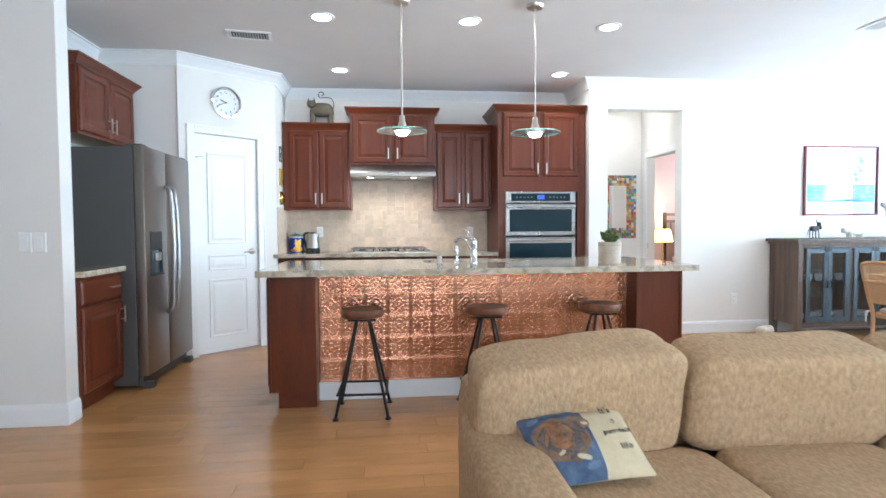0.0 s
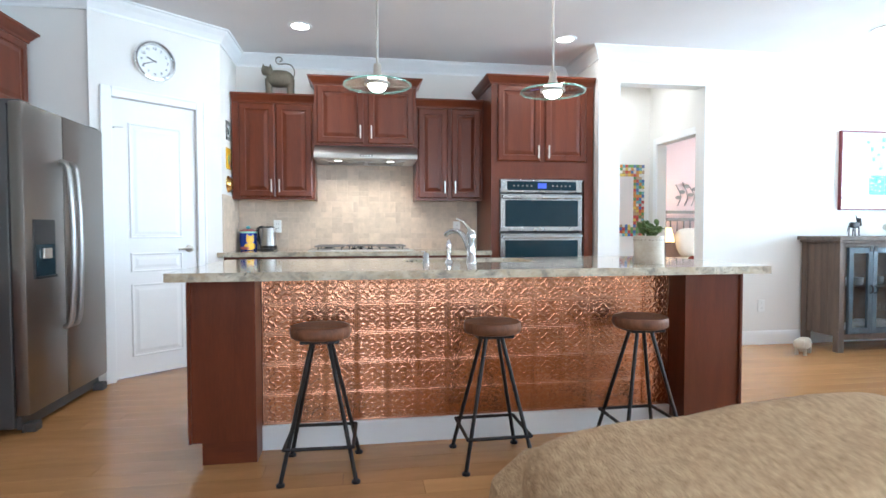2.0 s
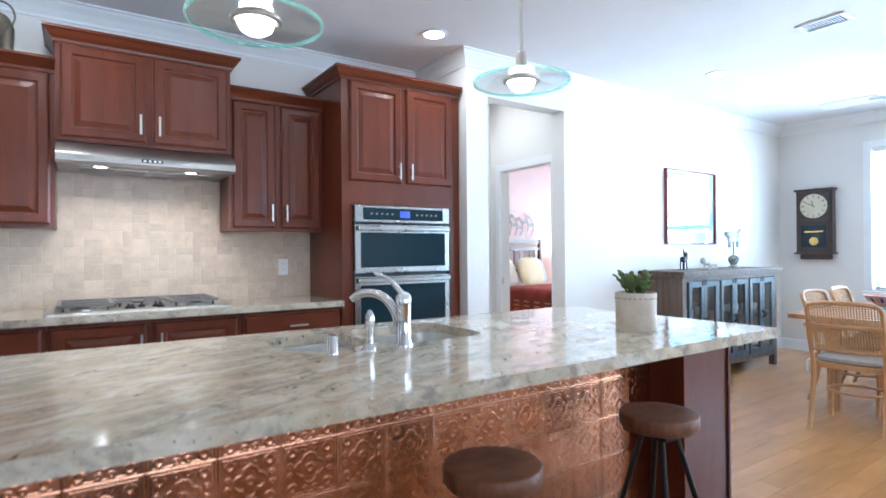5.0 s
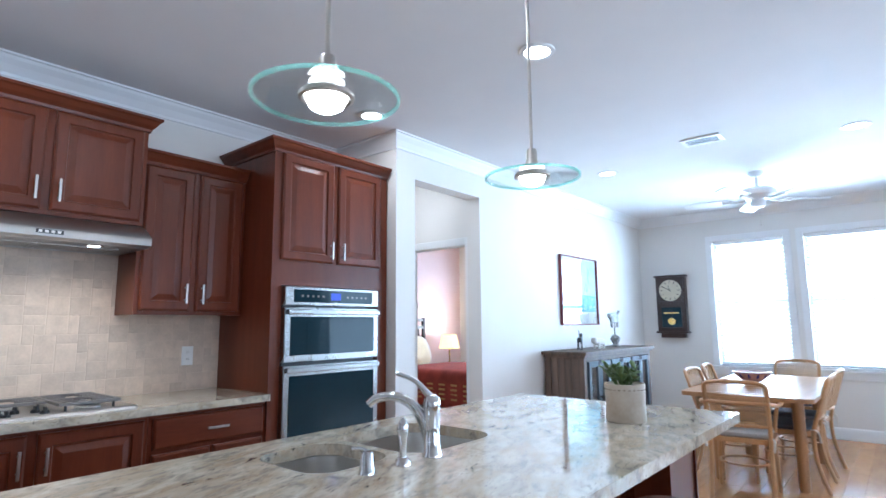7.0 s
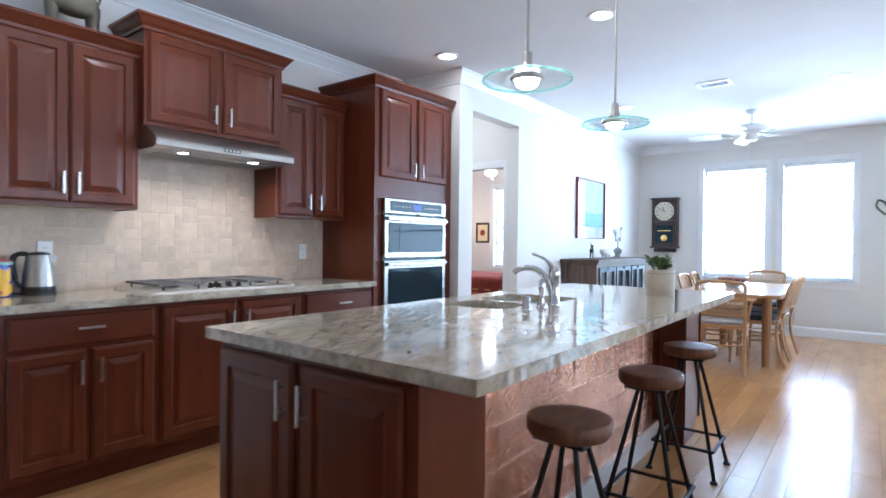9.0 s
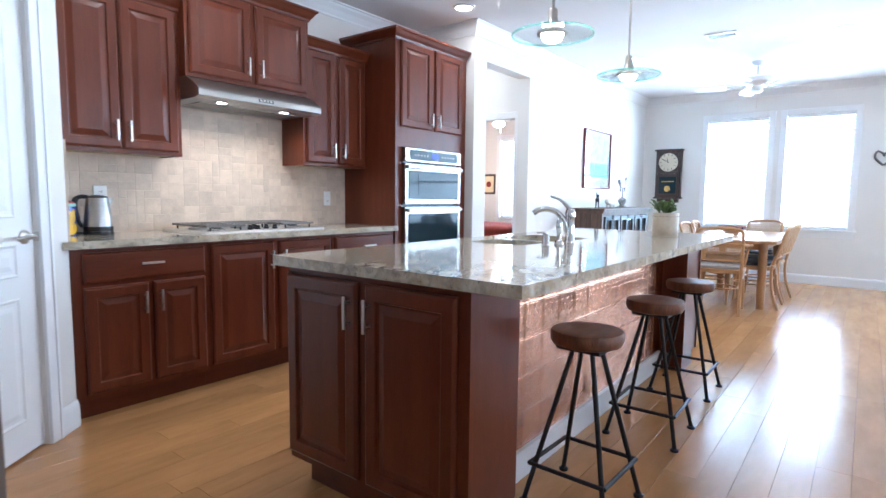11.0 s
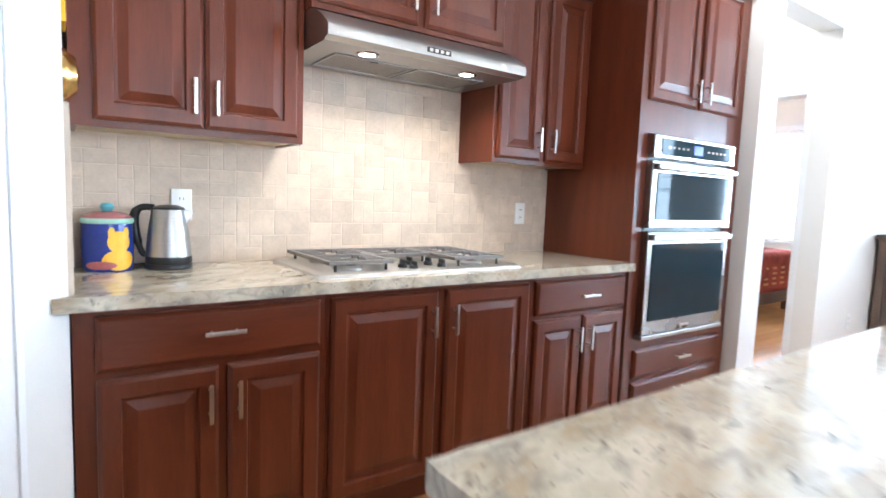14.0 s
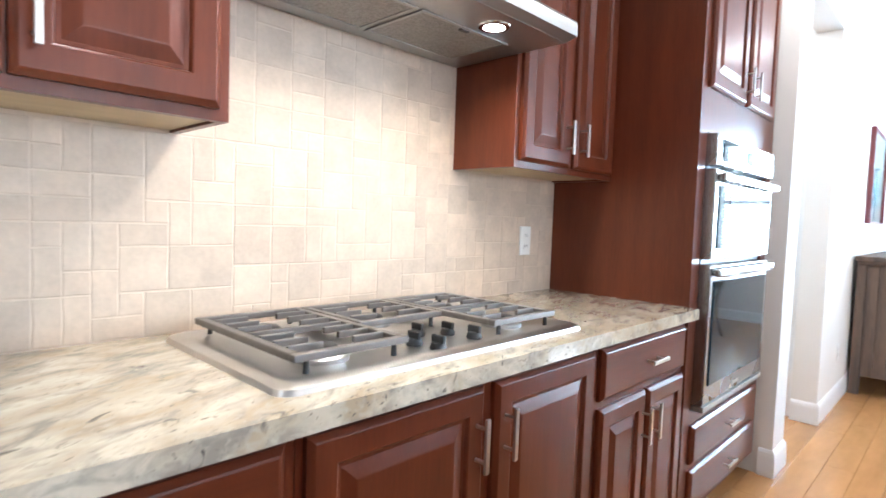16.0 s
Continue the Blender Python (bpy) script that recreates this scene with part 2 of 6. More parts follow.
CHINA = mat("white_china", (0.72, 0.74, 0.76), 0.2, var=0.03)


def granite():
    m = mat("granite", (0.5, 0.45, 0.38), 0.07, var=0.1, spec=0.55, rvar=0.0)
    t = m.node_tree
    b = t.nodes["Principled BSDF"]
    tc = t.nodes.new("ShaderNodeTexCoord")
    mp = t.nodes.new("ShaderNodeMapping")
    turn = t.nodes.new("ShaderNodeMapping")
    turn.inputs["Rotation"].default_value = (0, 0, radians(-24))
    mp.inputs["Scale"].default_value = (1.15, 2.5, 2.0)
    t.links.new(tc.outputs["Object"], turn.inputs[0])
    t.links.new(turn.outputs[0], mp.inputs[0])

    def noise_of(scale, detail, dist, lo, hi):
        n = t.nodes.new("ShaderNodeTexNoise")
        n.inputs["Scale"].default_value, n.inputs["Detail"].default_value, n.inputs["Distortion"].default_value = scale, detail, dist
        t.links.new(mp.outputs[0], n.inputs["Vector"])
        r = t.nodes.new("ShaderNodeMapRange")
        r.inputs[1].default_value, r.inputs[2].default_value = lo, hi
        t.links.new(n.outputs[0], r.inputs[0])
        return r.outputs[0]

    def blend(fac, a, c):
        x = t.nodes.new("ShaderNodeMix")
        x.data_type = "RGBA"
        t.links.new(fac, x.inputs[0])
        if isinstance(a, tuple):
            x.inputs[6].default_value = (*a, 1)
        else:
            t.links.new(a, x.inputs[6])
        x.inputs[7].default_value = (*c, 1)
        return x.outputs[2]

    c = blend(noise_of(5, 9, 0.6, 0.40, 0.62), (0.63, 0.565, 0.45), (0.43, 0.345, 0.235))
    c = blend(noise_of(9, 10, 0.9, 0.48, 0.66), c, (0.30, 0.27, 0.225))
    c = blend(noise_of(34, 9, 0.5, 0.48, 0.70), c, (0.50, 0.445, 0.35))
    c = blend(noise_of(55, 8, 0.4, 0.62, 0.74), c, (0.13, 0.115, 0.10))
    c = blend(noise_of(12, 10, 0.9, 0.645, 0.72), c, (0.10, 0.09, 0.08))
    t.links.new(c, b.inputs["Base Color"])
    b.inputs["Coat Weight"].default_value = 0.3
    return m


GRANITE = granite()


# ---- shape helpers ----
def bm_new():
    return bmesh.new()


def add_box(bm, x0, y0, z0, x1, y1, z1, bev=0.0, m=None):
    r = bmesh.ops.create_cube(bm, size=1.0)
    vs = r["verts"]
    for v in vs:
        v.co = Vector((x0 + (v.co.x + 0.5) * (x1 - x0), y0 + (v.co.y + 0.5) * (y1 - y0), z0 + (v.co.z + 0.5) * (z1 - z0)))
    if bev:
        es = list({e for v in vs for e in v.link_edges})
        g = bmesh.ops.bevel(bm, geom=es, offset=bev, segments=2, profile=0.6, affect="EDGES")
        vs = list({v for f in g["faces"] for v in f.verts} | {v for v in vs if v.is_valid})
    if m is not None:
        bmesh.ops.transform(bm, matrix=m, verts=[v for v in vs if v.is_valid])
    return bm


def box(x0, y0, z0, x1, y1, z1, bev=0.0):
    return add_box(bm_new(), x0, y0, z0, x1, y1, z1, bev)


def lathe(profile, segs=24, bm=None, m=None, ring=False):
    """Turned body round z from (radius, height) pairs; ring: the profile closes on itself and leaves the middle open."""
    bm = bm or bm_new()
    rings = []
    for r, z in profile:
        if r < 1e-5:
            rings.append([bm.verts.new((0, 0, z))])
        else:
            rings.append([bm.verts.new((r * math.cos(2 * math.pi * i / segs), r * math.sin(2 * math.pi * i / segs), z)) for i in range(segs)])
    for a, b in zip(rings, rings[1:] + (rings[:1] if ring else [])):
        for i in range(segs):
            j = (i + 1) % segs
            q = [a[i % len(a)], a[j % len(a)], b[j % len(b)], b[i % len(b)]]
            q = list(dict.fromkeys(q))
            if len(q) > 2:
                bm.faces.new(q)
    for end, flip in ((rings[0], True), (rings[-1], False)):
        if len(end) > 2 and not ring:
            bm.faces.new(end[::-1] if flip else end)
    if m is not None:
        bmesh.ops.transform(bm, matrix=m, verts=[v for rg in rings for v in rg])
    return bm


def tube(points, radius, segs=8, bm=None, caps=True):
    """A round bar along points; radius may be a list."""
    bm = bm or bm_new()
    pts = [Vector(p) for p in points]
    rings, up = [], None
    for i, p in enumerate(pts):
        d = (pts[min(i + 1, len(pts) - 1)] - pts[max(i - 1, 0)]).normalized()
        if up is None:
            up = d.orthogonal().normalized()
        side = d.cross(up).normalized()
        up = side.cross(d).normalized()
        r = radius[i] if isinstance(radius, (list, tuple)) else radius
        rings.append([bm.verts.new(p + r * (math.cos(2 * math.pi * k / segs) * up + math.sin(2 * math.pi * k / segs) * side)) for k in range(segs)])
    for a, b in zip(rings, rings[1:]):
        for k in range(segs):
            bm.faces.new((a[k], b[k], b[(k + 1) % segs], a[(k + 1) % segs]))
    if caps:
        bm.faces.new(rings[0])
        bm.faces.new(rings[-1][::-1])
    return bm


def bend(points, steps=6):
    """A smooth line through points."""
    pts = [Vector(p) for p in points]
    out = []
    for i in range(len(pts) - 1):
        p0, p1, p2, p3 = pts[max(i - 1, 0)], pts[i], pts[i + 1], pts[min(i + 2, len(pts) - 1)]
        for s in range(steps):
            u = s / steps
            out.append(0.5 * ((2 * p1) + (p2 - p0) * u + (2 * p0 - 5 * p1 + 4 * p2 - p3) * u * u + (3 * p1 - p0 - 3 * p2 + p3) * u ** 3))
    out.append(pts[-1])
    return out


def panel_rings(w, h, rings, bm=None, m=None):
    """A front in the xz plane that faces -y, lofted through rectangles (inset, y)."""
    bm = bm or bm_new()
    loops = []
    for i, y in rings:
        loops.append([bm.verts.new((a, y, c)) for a, c in ((i, i), (w - i, i), (w - i, h - i), (i, h - i))])
    bm.faces.new(loops[0][::-1])
    for a, b in zip(loops, loops[1:]):
        for k in range(4):
            bm.faces.new((a[k], a[(k + 1) % 4], b[(k + 1) % 4], b[k]))
    bm.faces.new(loops[-1])
    if m is not None:
        bmesh.ops.transform(bm, matrix=m, verts=[v for lp in loops for v in lp])
    return bm


RAISED = [(0, 0.0), (0, -0.011), (0.003, -0.0135), (0.009, -0.0185), (0.012, -0.020), (0.052, -0.020), (0.055, -0.0185), (0.058, -0.011), (0.066, -0.0105), (0.093, -0.0185), (0.096, -0.019)]
SLABBED = [(0, 0.0), (0, -0.010), (0.003, -0.0125), (0.010, -0.0185), (0.014, -0.020)]


def sweep(path, profile, closed=False, bm=None):
    """Mitred moulding along a flat path of (x, y); profile of (outward, z), outward to the right of the way."""
    bm = bm or bm_new()
    n = len(path)
    rings = []
    for i in range(n):
        p = Vector(path[i])
        a = Vector(path[(i - 1) % n]) if (i > 0 or closed) else None
        b = Vector(path[(i + 1) % n]) if (i < n - 1 or closed) else None
        d1 = (p - a).normalized() if a is not None else (b - p).normalized()
        d2 = (b - p).normalized() if b is not None else d1
        n1, n2 = Vector((d1.y, -d1.x)), Vector((d2.y, -d2.x))
        mit = (n1 + n2)
        mit = mit / max(mit.dot(n1), 0.2)
        rings.append([bm.verts.new((p.x + mit.x * o, p.y + mit.y * o, z)) for o, z in profile])
    k = len(profile)
    for i in range(n if closed else n - 1):
        a, b = rings[i], rings[(i + 1) % n]
        for j in range(k):
            bm.faces.new((a[j], a[(j + 1) % k], b[(j + 1) % k], b[j]))
    if not closed:
        bm.faces.new(rings[0][::-1])
        bm.faces.new(rings[-1])
    return bm


def soft_box(sx, sy, sz, n=10, p=5.0, wob=0.0, seed=0.0, bm=None, m=None):
    """A stuffed, rounded block centred on its base; p: how square it is."""
    bm = bm or bm_new()
    r = bmesh.ops.create_cube(bm, size=2.0)
    es = list({e for v in r["verts"] for e in v.link_edges})
    bmesh.ops.subdivide_edges(bm, edges=es, cuts=n, use_grid_fill=True)
    vs = list(bm.verts)
    for v in vs:
        c = v.co
        l = (abs(c.x) ** p + abs(c.y) ** p + abs(c.z) ** p) ** (1 / p)
        c = c / l
        w = 1 + wob * noise.noise(c * 1.7 + Vector((seed, seed * 2, 0)))
        v.co = Vector((c.x * sx / 2 * w, c.y * sy / 2 * w, c.z * sz / 2 * w + sz / 2))
    if m is not None:
        bmesh.ops.transform(bm, matrix=m, verts=vs)
    return bm


def mesh_of(name, bm, material, smooth=False):
    bmesh.ops.recalc_face_normals(bm, faces=bm.faces)
    me = bpy.data.meshes.new(name)
    bm.to_mesh(me)
    bm.free()
    me.materials.append(material)
    if smooth:
        me.polygons.foreach_set("use_smooth", [True] * len(me.polygons))
        me.set_sharp_from_angle(angle=radians(40))
    return me


def part(name, bm, material, parent=None, label="", smooth=False, m=None):
    ob = new(name, mesh_of(name, bm, material, smooth))
    ob.parent = parent
    if m is not None:
        ob.matrix_basis = m
    return tagged(ob, label)


def thing(name, m, label, category, group=""):
    ob = new(name)
    ob.empty_display_size = 0.1
    ob.matrix_basis = m
    return tagged(ob, label, category, group)


def solid(name, bm, material, label, category, group="", kind="", smooth=False, m=None):
    return tagged(part(name, bm, material, None, "", smooth, m), label, category, group, kind)


def structure(name, bm, material, label, category, smooth=False, m=None):
    return solid(name, bm, material, label, category, "", "structure", smooth, m)


def T(x, y, z=0.0, rz=0.0):
    return pose(x, y, z, 0, 0, rz)


def words(name, text, size, material, parent, m, label="", depth=0.0008):
    c = bpy.data.curves.new(name, "FONT")
    c.body, c.size, c.extrude, c.align_x, c.align_y = text, size, depth, "CENTER", "CENTER"
    tmp = bpy.data.objects.new(name, c)
    me = bpy.data.meshes.new_from_object(tmp)
    bpy.data.objects.remove(tmp)
    bpy.data.curves.remove(c)
    me.materials.clear()
    me.materials.append(material)
    ob = new(name, me)
    ob.parent, ob.matrix_basis = parent, m
    return tagged(ob, label)




# ---- structure ----
H = 2.735
P0, P1 = Vector((-1.08, 5.50)), Vector((-0.36, 6.12))  # ends of the slanted pantry wall
DIAG = (P1 - P0).length
DTURN = math.degrees(math.atan2(P1.y - P0.y, P1.x - P0.x))
DOOR_A, DOOR_B, DOOR_H = 0.135, 0.745, 2.055

structure("ground", box(-60, -60, -0.40, 60, 60, -0.30), GRASS, "green lawn outside round the house", "ground")
structure("backdrop", box(11.0, -3.0, -0.3, 11.1, 12.0, 4.2), OUTSIDE, "hazy overexposed daylight beyond the windows", "backdrop")
structure("backdrop", box(-6.0, -5.1, -0.3, 9.0, -5.0, 4.2), OUTSIDE, "hazy overexposed daylight beyond the living room windows", "backdrop")
FLOOR = structure("floor", box(-5.0, -2.0, -0.20, 8.0, 9.5, -0.006), GAP, "honey maple plank floor with thin dark joints", "floor")
structure("ceiling", box(-5.0, -2.0, H, 8.1, 9.6, H + 0.12), CEIL, "flat white painted ceiling", "ceiling")


def wall(name, x0, y0, x1, y1, z0=0.0, z1=H, material=WALL, label="smooth white painted wall"):
    return structure(name, box(x0, y0, z0, x1, y1, z1), material, label, "wall")


def wall_holes_x(name, x0, x1, y0, y1, holes, material, label):
    """A wall between x0 and x1 that runs along y, with openings (ya, yb, za, zb)."""
    bm = bm_new()
    y = y0
    for ya, yb, za, zb in sorted(holes):
        add_box(bm, x0, y, 0, x1, ya, H)
        if za > 0:
            add_box(bm, x0, ya, 0, x1, yb, za)
        add_box(bm, x0, ya, zb, x1, yb, H)
        y = yb
    add_box(bm, x0, y, 0, x1, y1, H)
    return structure(name, bm, material, label, "wall")


def wall_holes_y(name, y0, y1, x0, x1, holes, material, label):
    bm = bm_new()
    x = x0
    for xa, xb, za, zb in sorted(holes):
        add_box(bm, x, y0, 0, xa, y1, H)
        if za > 0:
            add_box(bm, xa, y0, 0, xb, y1, za)
        add_box(bm, xa, y0, zb, xb, y1, H)
        x = xb
    add_box(bm, x, y0, 0, x1, y1, H)
    return structure(name, bm, material, label, "wall")


wall("wall_kitchen_back", -0.47, 6.72, 3.02, 6.84, label="white painted wall above the travertine backsplash")
wall("wall_pantry_return", -0.47, 6.12, -0.36, 6.72)
wall("wall_pantry_side", -1.88, 5.52, -1.08, 5.62)
wall("wall_kitchen_left", -1.88, 3.995, -1.76, 5.52)
wall("wall_living_stub", -5.0, 3.87, -1.173, 3.995, label="white painted wall end beside the kitchen")
wall("wall_recess_side", 2.90, 6.17, 3.02, 6.72)
wall_holes_y("wall_dining", 6.03, 6.17, 2.90, 7.75, [(3.105, 3.940, 0, 2.425)], WALL, "white painted dining wall with a plain cased opening")
wall("wall_hall_left", 2.90, 6.84, 3.02, 7.21)
wall("wall_hall_back", 3.02, 7.11, 4.0, 7.21)
wall_holes_x("wall_bedroom_door", 4.0, 4.10, 6.17, 9.5, [(6.235, 6.935, 0, 2.025)], WALL, "white wall with the open bedroom doorway")
wall("wall_bedroom_back", 4.0, 9.5, 8.1, 9.6, material=PINK, label="soft pink painted bedroom wall")
wall("wall_bedroom_front", 7.75, 6.03, 8.0, 6.17, material=PINK, label="soft pink painted bedroom wall")
wall_holes_x("wall_bedroom_window", 8.0, 8.1, 6.17, 9.5, [(7.65, 8.92, 0.75, 2.30)], WALL, "pale bedroom wall round a bright window")
wall_holes_x("wall_east", 7.75, 7.90, -2.0, 6.03, [(-1.20, 2.50, 0.55, 2.40), (3.30, 4.07, 0.76, 2.34), (4.28, 5.08, 0.76, 2.34)], WALL, "white dining wall with tall windows")
wall_holes_y("wall_south", -2.15, -2.0, -5.0, 7.9, [(-0.15, 3.35, 0.65, 2.35)], WALL, "white living room wall with windows")
wall("wall_west", -5.12, -2.15, -5.0, 4.24)

bm = bm_new()
add_box(bm, 0, 0, 0, DOOR_A, 0.10, H)
add_box(bm, DOOR_A, 0, DOOR_H, DOOR_B, 0.10, H)
add_box(bm, DOOR_B, 0, 0, DIAG, 0.10, H)
structure("wall_pantry_slant", bm, WALL, "white slanted pantry wall with a panelled door", "wall", m=T(P0.x, P0.y, 0, DTURN))

CROWN = [(0.0, H - 0.11), (0.012, H - 0.11), (0.016, H - 0.094), (0.04, H - 0.055), (0.062, H - 0.028), (0.07, H - 0.012), (0.085, H - 0.010), (0.085, H), (0.0, H)]
BASE = [(0.0, 0.0), (0.014, 0.0), (0.016, 0.02), (0.014, 0.10), (0.011, 0.118), (0.004, 0.132), (0.0, 0.132)]
ring = [(7.75, 6.03), (7.75, -2.0), (-5.0, -2.0), (-5.0, 3.87), (-1.173, 3.87), (-1.173, 3.995), (-1.76, 3.995), (-1.76, 5.52), (P0.x, P0.y + 0.01), (P1.x, P1.y), (-0.36, 6.72), (2.90, 6.72), (2.90, 6.03)]
structure("trim_crown", sweep(ring, CROWN, closed=True), TRIM, "white crown moulding under the ceiling", "trim")


def along(s, o=0.0):
    d = (P1 - P0).normalized()
    return (P0.x + d.x * s + d.y * o, P0.y + d.y * s - d.x * o)


for path in ([(3.940, 6.17), (3.940, 6.03), (7.75, 6.03), (7.75, -2.0), (-5.0, -2.0), (-5.0, 3.87), (-1.173, 3.87), (-1.173, 3.995)],
             [along(DOOR_B + 0.075), (P1.x, P1.y)],
             [(2.90, 6.09), (2.90, 6.03), (3.105, 6.03), (3.105, 6.17)],
             [(3.02, 7.11), (4.0, 7.11)]):
    structure("baseboard", sweep(path, BASE), TRIM, "white painted baseboard", "baseboard")


# ---- floor planks ----
def plank_mesh(l, w):
    bm = bm_new()
    b = 0.0003
    lo = [bm.verts.new((x, y, -0.006)) for x, y in ((0, 0), (l, 0), (l, w), (0, w))]
    mid = [bm.verts.new((x, y, -b)) for x, y in ((0, 0), (l, 0), (l, w), (0, w))]
    hi = [bm.verts.new((x, y, 0)) for x, y in ((b, b), (l - b, b), (l - b, w - b), (b, w - b))]
    for a, c in ((lo, mid), (mid, hi)):
        for k in range(4):
            bm.faces.new((a[k], a[(k + 1) % 4], c[(k + 1) % 4], c[k]))
    bm.faces.new(hi)
    return mesh_of("plank", bm, PLANK)


def lay_planks():
    rnd = random.Random(4)
    W = 0.127
    lengths = [0.85, 1.15, 1.5, 1.85]
    meshes = [plank_mesh(l - 0.0014, W - 0.0014) for l in lengths]
    rest_v, rest_f, count = [], [], 0
    y = -2.0
    while y < 9.5 - W:
        x = -5.0 - rnd.random() * 1.2
        while x < 8.0:
            k = rnd.randrange(4)
            l = lengths[k]
            x1 = min(x + l, 8.0)
            near = -1.3 < x + l / 2 < 5.2 and 1.2 < y < 6.2 and x > -5 and x1 < 8
            in_room = y < 6.25 or (x1 > 2.9)
            if in_room and x1 > -4.99:
                if near and count < 300:
                    ob = new("plank", meshes[k])
                    ob.parent, ob.location = FLOOR, (x, y, 0)
                    count += 1
                else:
                    xa = max(x, -5.0)
                    n = len(rest_v)
                    e = 0.0007
                    rest_v += [(xa + e, y + e, 0), (x1 - e, y + e, 0), (x1 - e, y + W - e, 0), (xa + e, y + W - e, 0),
                               (xa + e, y + e, -0.006), (x1 - e, y + e, -0.006), (x1 - e, y + W - e, -0.006), (xa + e, y + W - e, -0.006)]
                    rest_f += [(n, n + 1, n + 2, n + 3), (n, n + 4, n + 5, n + 1), (n + 1, n + 5, n + 6, n + 2), (n + 2, n + 6, n + 7, n + 3), (n + 3, n + 7, n + 4, n)]
            x += l
        y += W
    me = bpy.data.meshes.new("far_planks")
    me.from_pydata(rest_v, [], rest_f)
    far = PLANK.copy()
    far.name = "maple_plank_joined"
    nt = far.node_tree
    geo = nt.nodes.new("ShaderNodeNewGeometry")
    for l in [l for l in nt.links if l.from_node.type == "OBJECT_INFO"]:
        to = l.to_socket
        nt.links.new(geo.outputs["Random Per Island"], to)
    me.materials.append(far)
    ob = new("far_planks", me)
    ob.parent = FLOOR
    tagged(ob, "honey maple planks further off", kind="stuff")


# ---- doors, windows ----
def pantry_door():
    d = thing("door_pantry", T(*along(DOOR_A), 0, DTURN), "white three-panel pantry door with a nickel lever handle, closed", "door")
    d["kind"] = "structure"
    w = DOOR_B - DOOR_A - 0.006
    bm = bm_new()
    y0, y1 = 0.020, 0.055
    add_box(bm, 0.003, y0, 0.012, 0.003 + w, y1, DOOR_H - 0.004)
    leaf = part("door_leaf", bm, TRIM, d)
    for z0, z1 in ((0.16, 0.70), (0.79, 0.93), (1.04, 1.885)):
        part("door_panel", panel_rings(w - 0.23, z1 - z0, [(i, y + 0.0105) for i, y in ((0, 0), (0, -0.0135), (0.006, -0.0165), (0.016, -0.0115), (0.03, -0.0115), (0.05, -0.0155))]), TRIM, leaf, m=T(0.118, y0 - 0.006, z0))
    for x0, x1, z0, z1 in ((-0.070, 0.0, 0, DOOR_H + 0.07), (DOOR_B - DOOR_A, DOOR_B - DOOR_A + 0.070, 0, DOOR_H + 0.07), (0.0, DOOR_B - DOOR_A, DOOR_H, DOOR_H + 0.07)):
        c = bm_new()
        add_box(c, x0, -0.016, z0, x1, 0.0, z1, 0.004)
        add_box(c, x0 + (0.0 if x0 < 0 else 0.052 if x1 - x0 < 0.1 else 0.0), -0.022, z0 if x1 - x0 < 0.1 else z1 - 0.018, x0 + 0.018 if x0 < 0 else x1, -0.016, z1, 0.003)
        part("casing", c, TRIM, d)
    hx, hz = w - 0.055, 0.955
    part("handle", lathe([(0.001, 0), (0.031, 0), (0.031, 0.006), (0.024, 0.011), (0.011, 0.014), (0.011, 0.05), (0.001, 0.052)], 20, m=pose(hx, y0, hz, 90)), NICKEL, leaf, "nickel lever handle", True)
    part("lever", tube(bend([(hx, y0 - 0.045, hz), (hx - 0.035, y0 - 0.048, hz + 0.004), (hx - 0.10, y0 - 0.046, hz - 0.004)]), [0.009] * 9 + [0.007] * 4), NICKEL, leaf, smooth=True)
    part("strike", box(w + 0.004, -0.004, hz - 0.02, w + 0.012, 0.02, hz + 0.02), NICKEL, d)
    for z in (0.25, 1.0, 1.83):
        part("hinge", lathe([(0.006, -0.045), (0.006, 0.045)], 8, m=T(0.0, y0 - 0.012, z)), NICKEL, d)
    part("hook", tube([(0.005, -0.02, 1.83), (0.005, -0.055, 1.83), (0.06, -0.055, 1.835)], 0.004), NICKEL, d)


pantry_door()


def bedroom_door_trim():
    d = thing("door_bedroom", T(4.0, 0, 0), "white casing round the open bedroom doorway", "door")
    d["kind"] = "structure"
    for y0, y1, z0, z1 in ((6.165 + 0.006, 6.235, 0, 2.095), (6.935, 7.005, 0, 2.095), (6.235, 6.935, 2.025, 2.095)):
        part("casing", box(-0.018, y0, z0, 0.0, y1, z1, 0.004), TRIM, d)
    part("strike", box(-0.004, 6.93, 0.90, 0.02, 6.937, 0.97), NICKEL, d)


bedroom_door_trim()


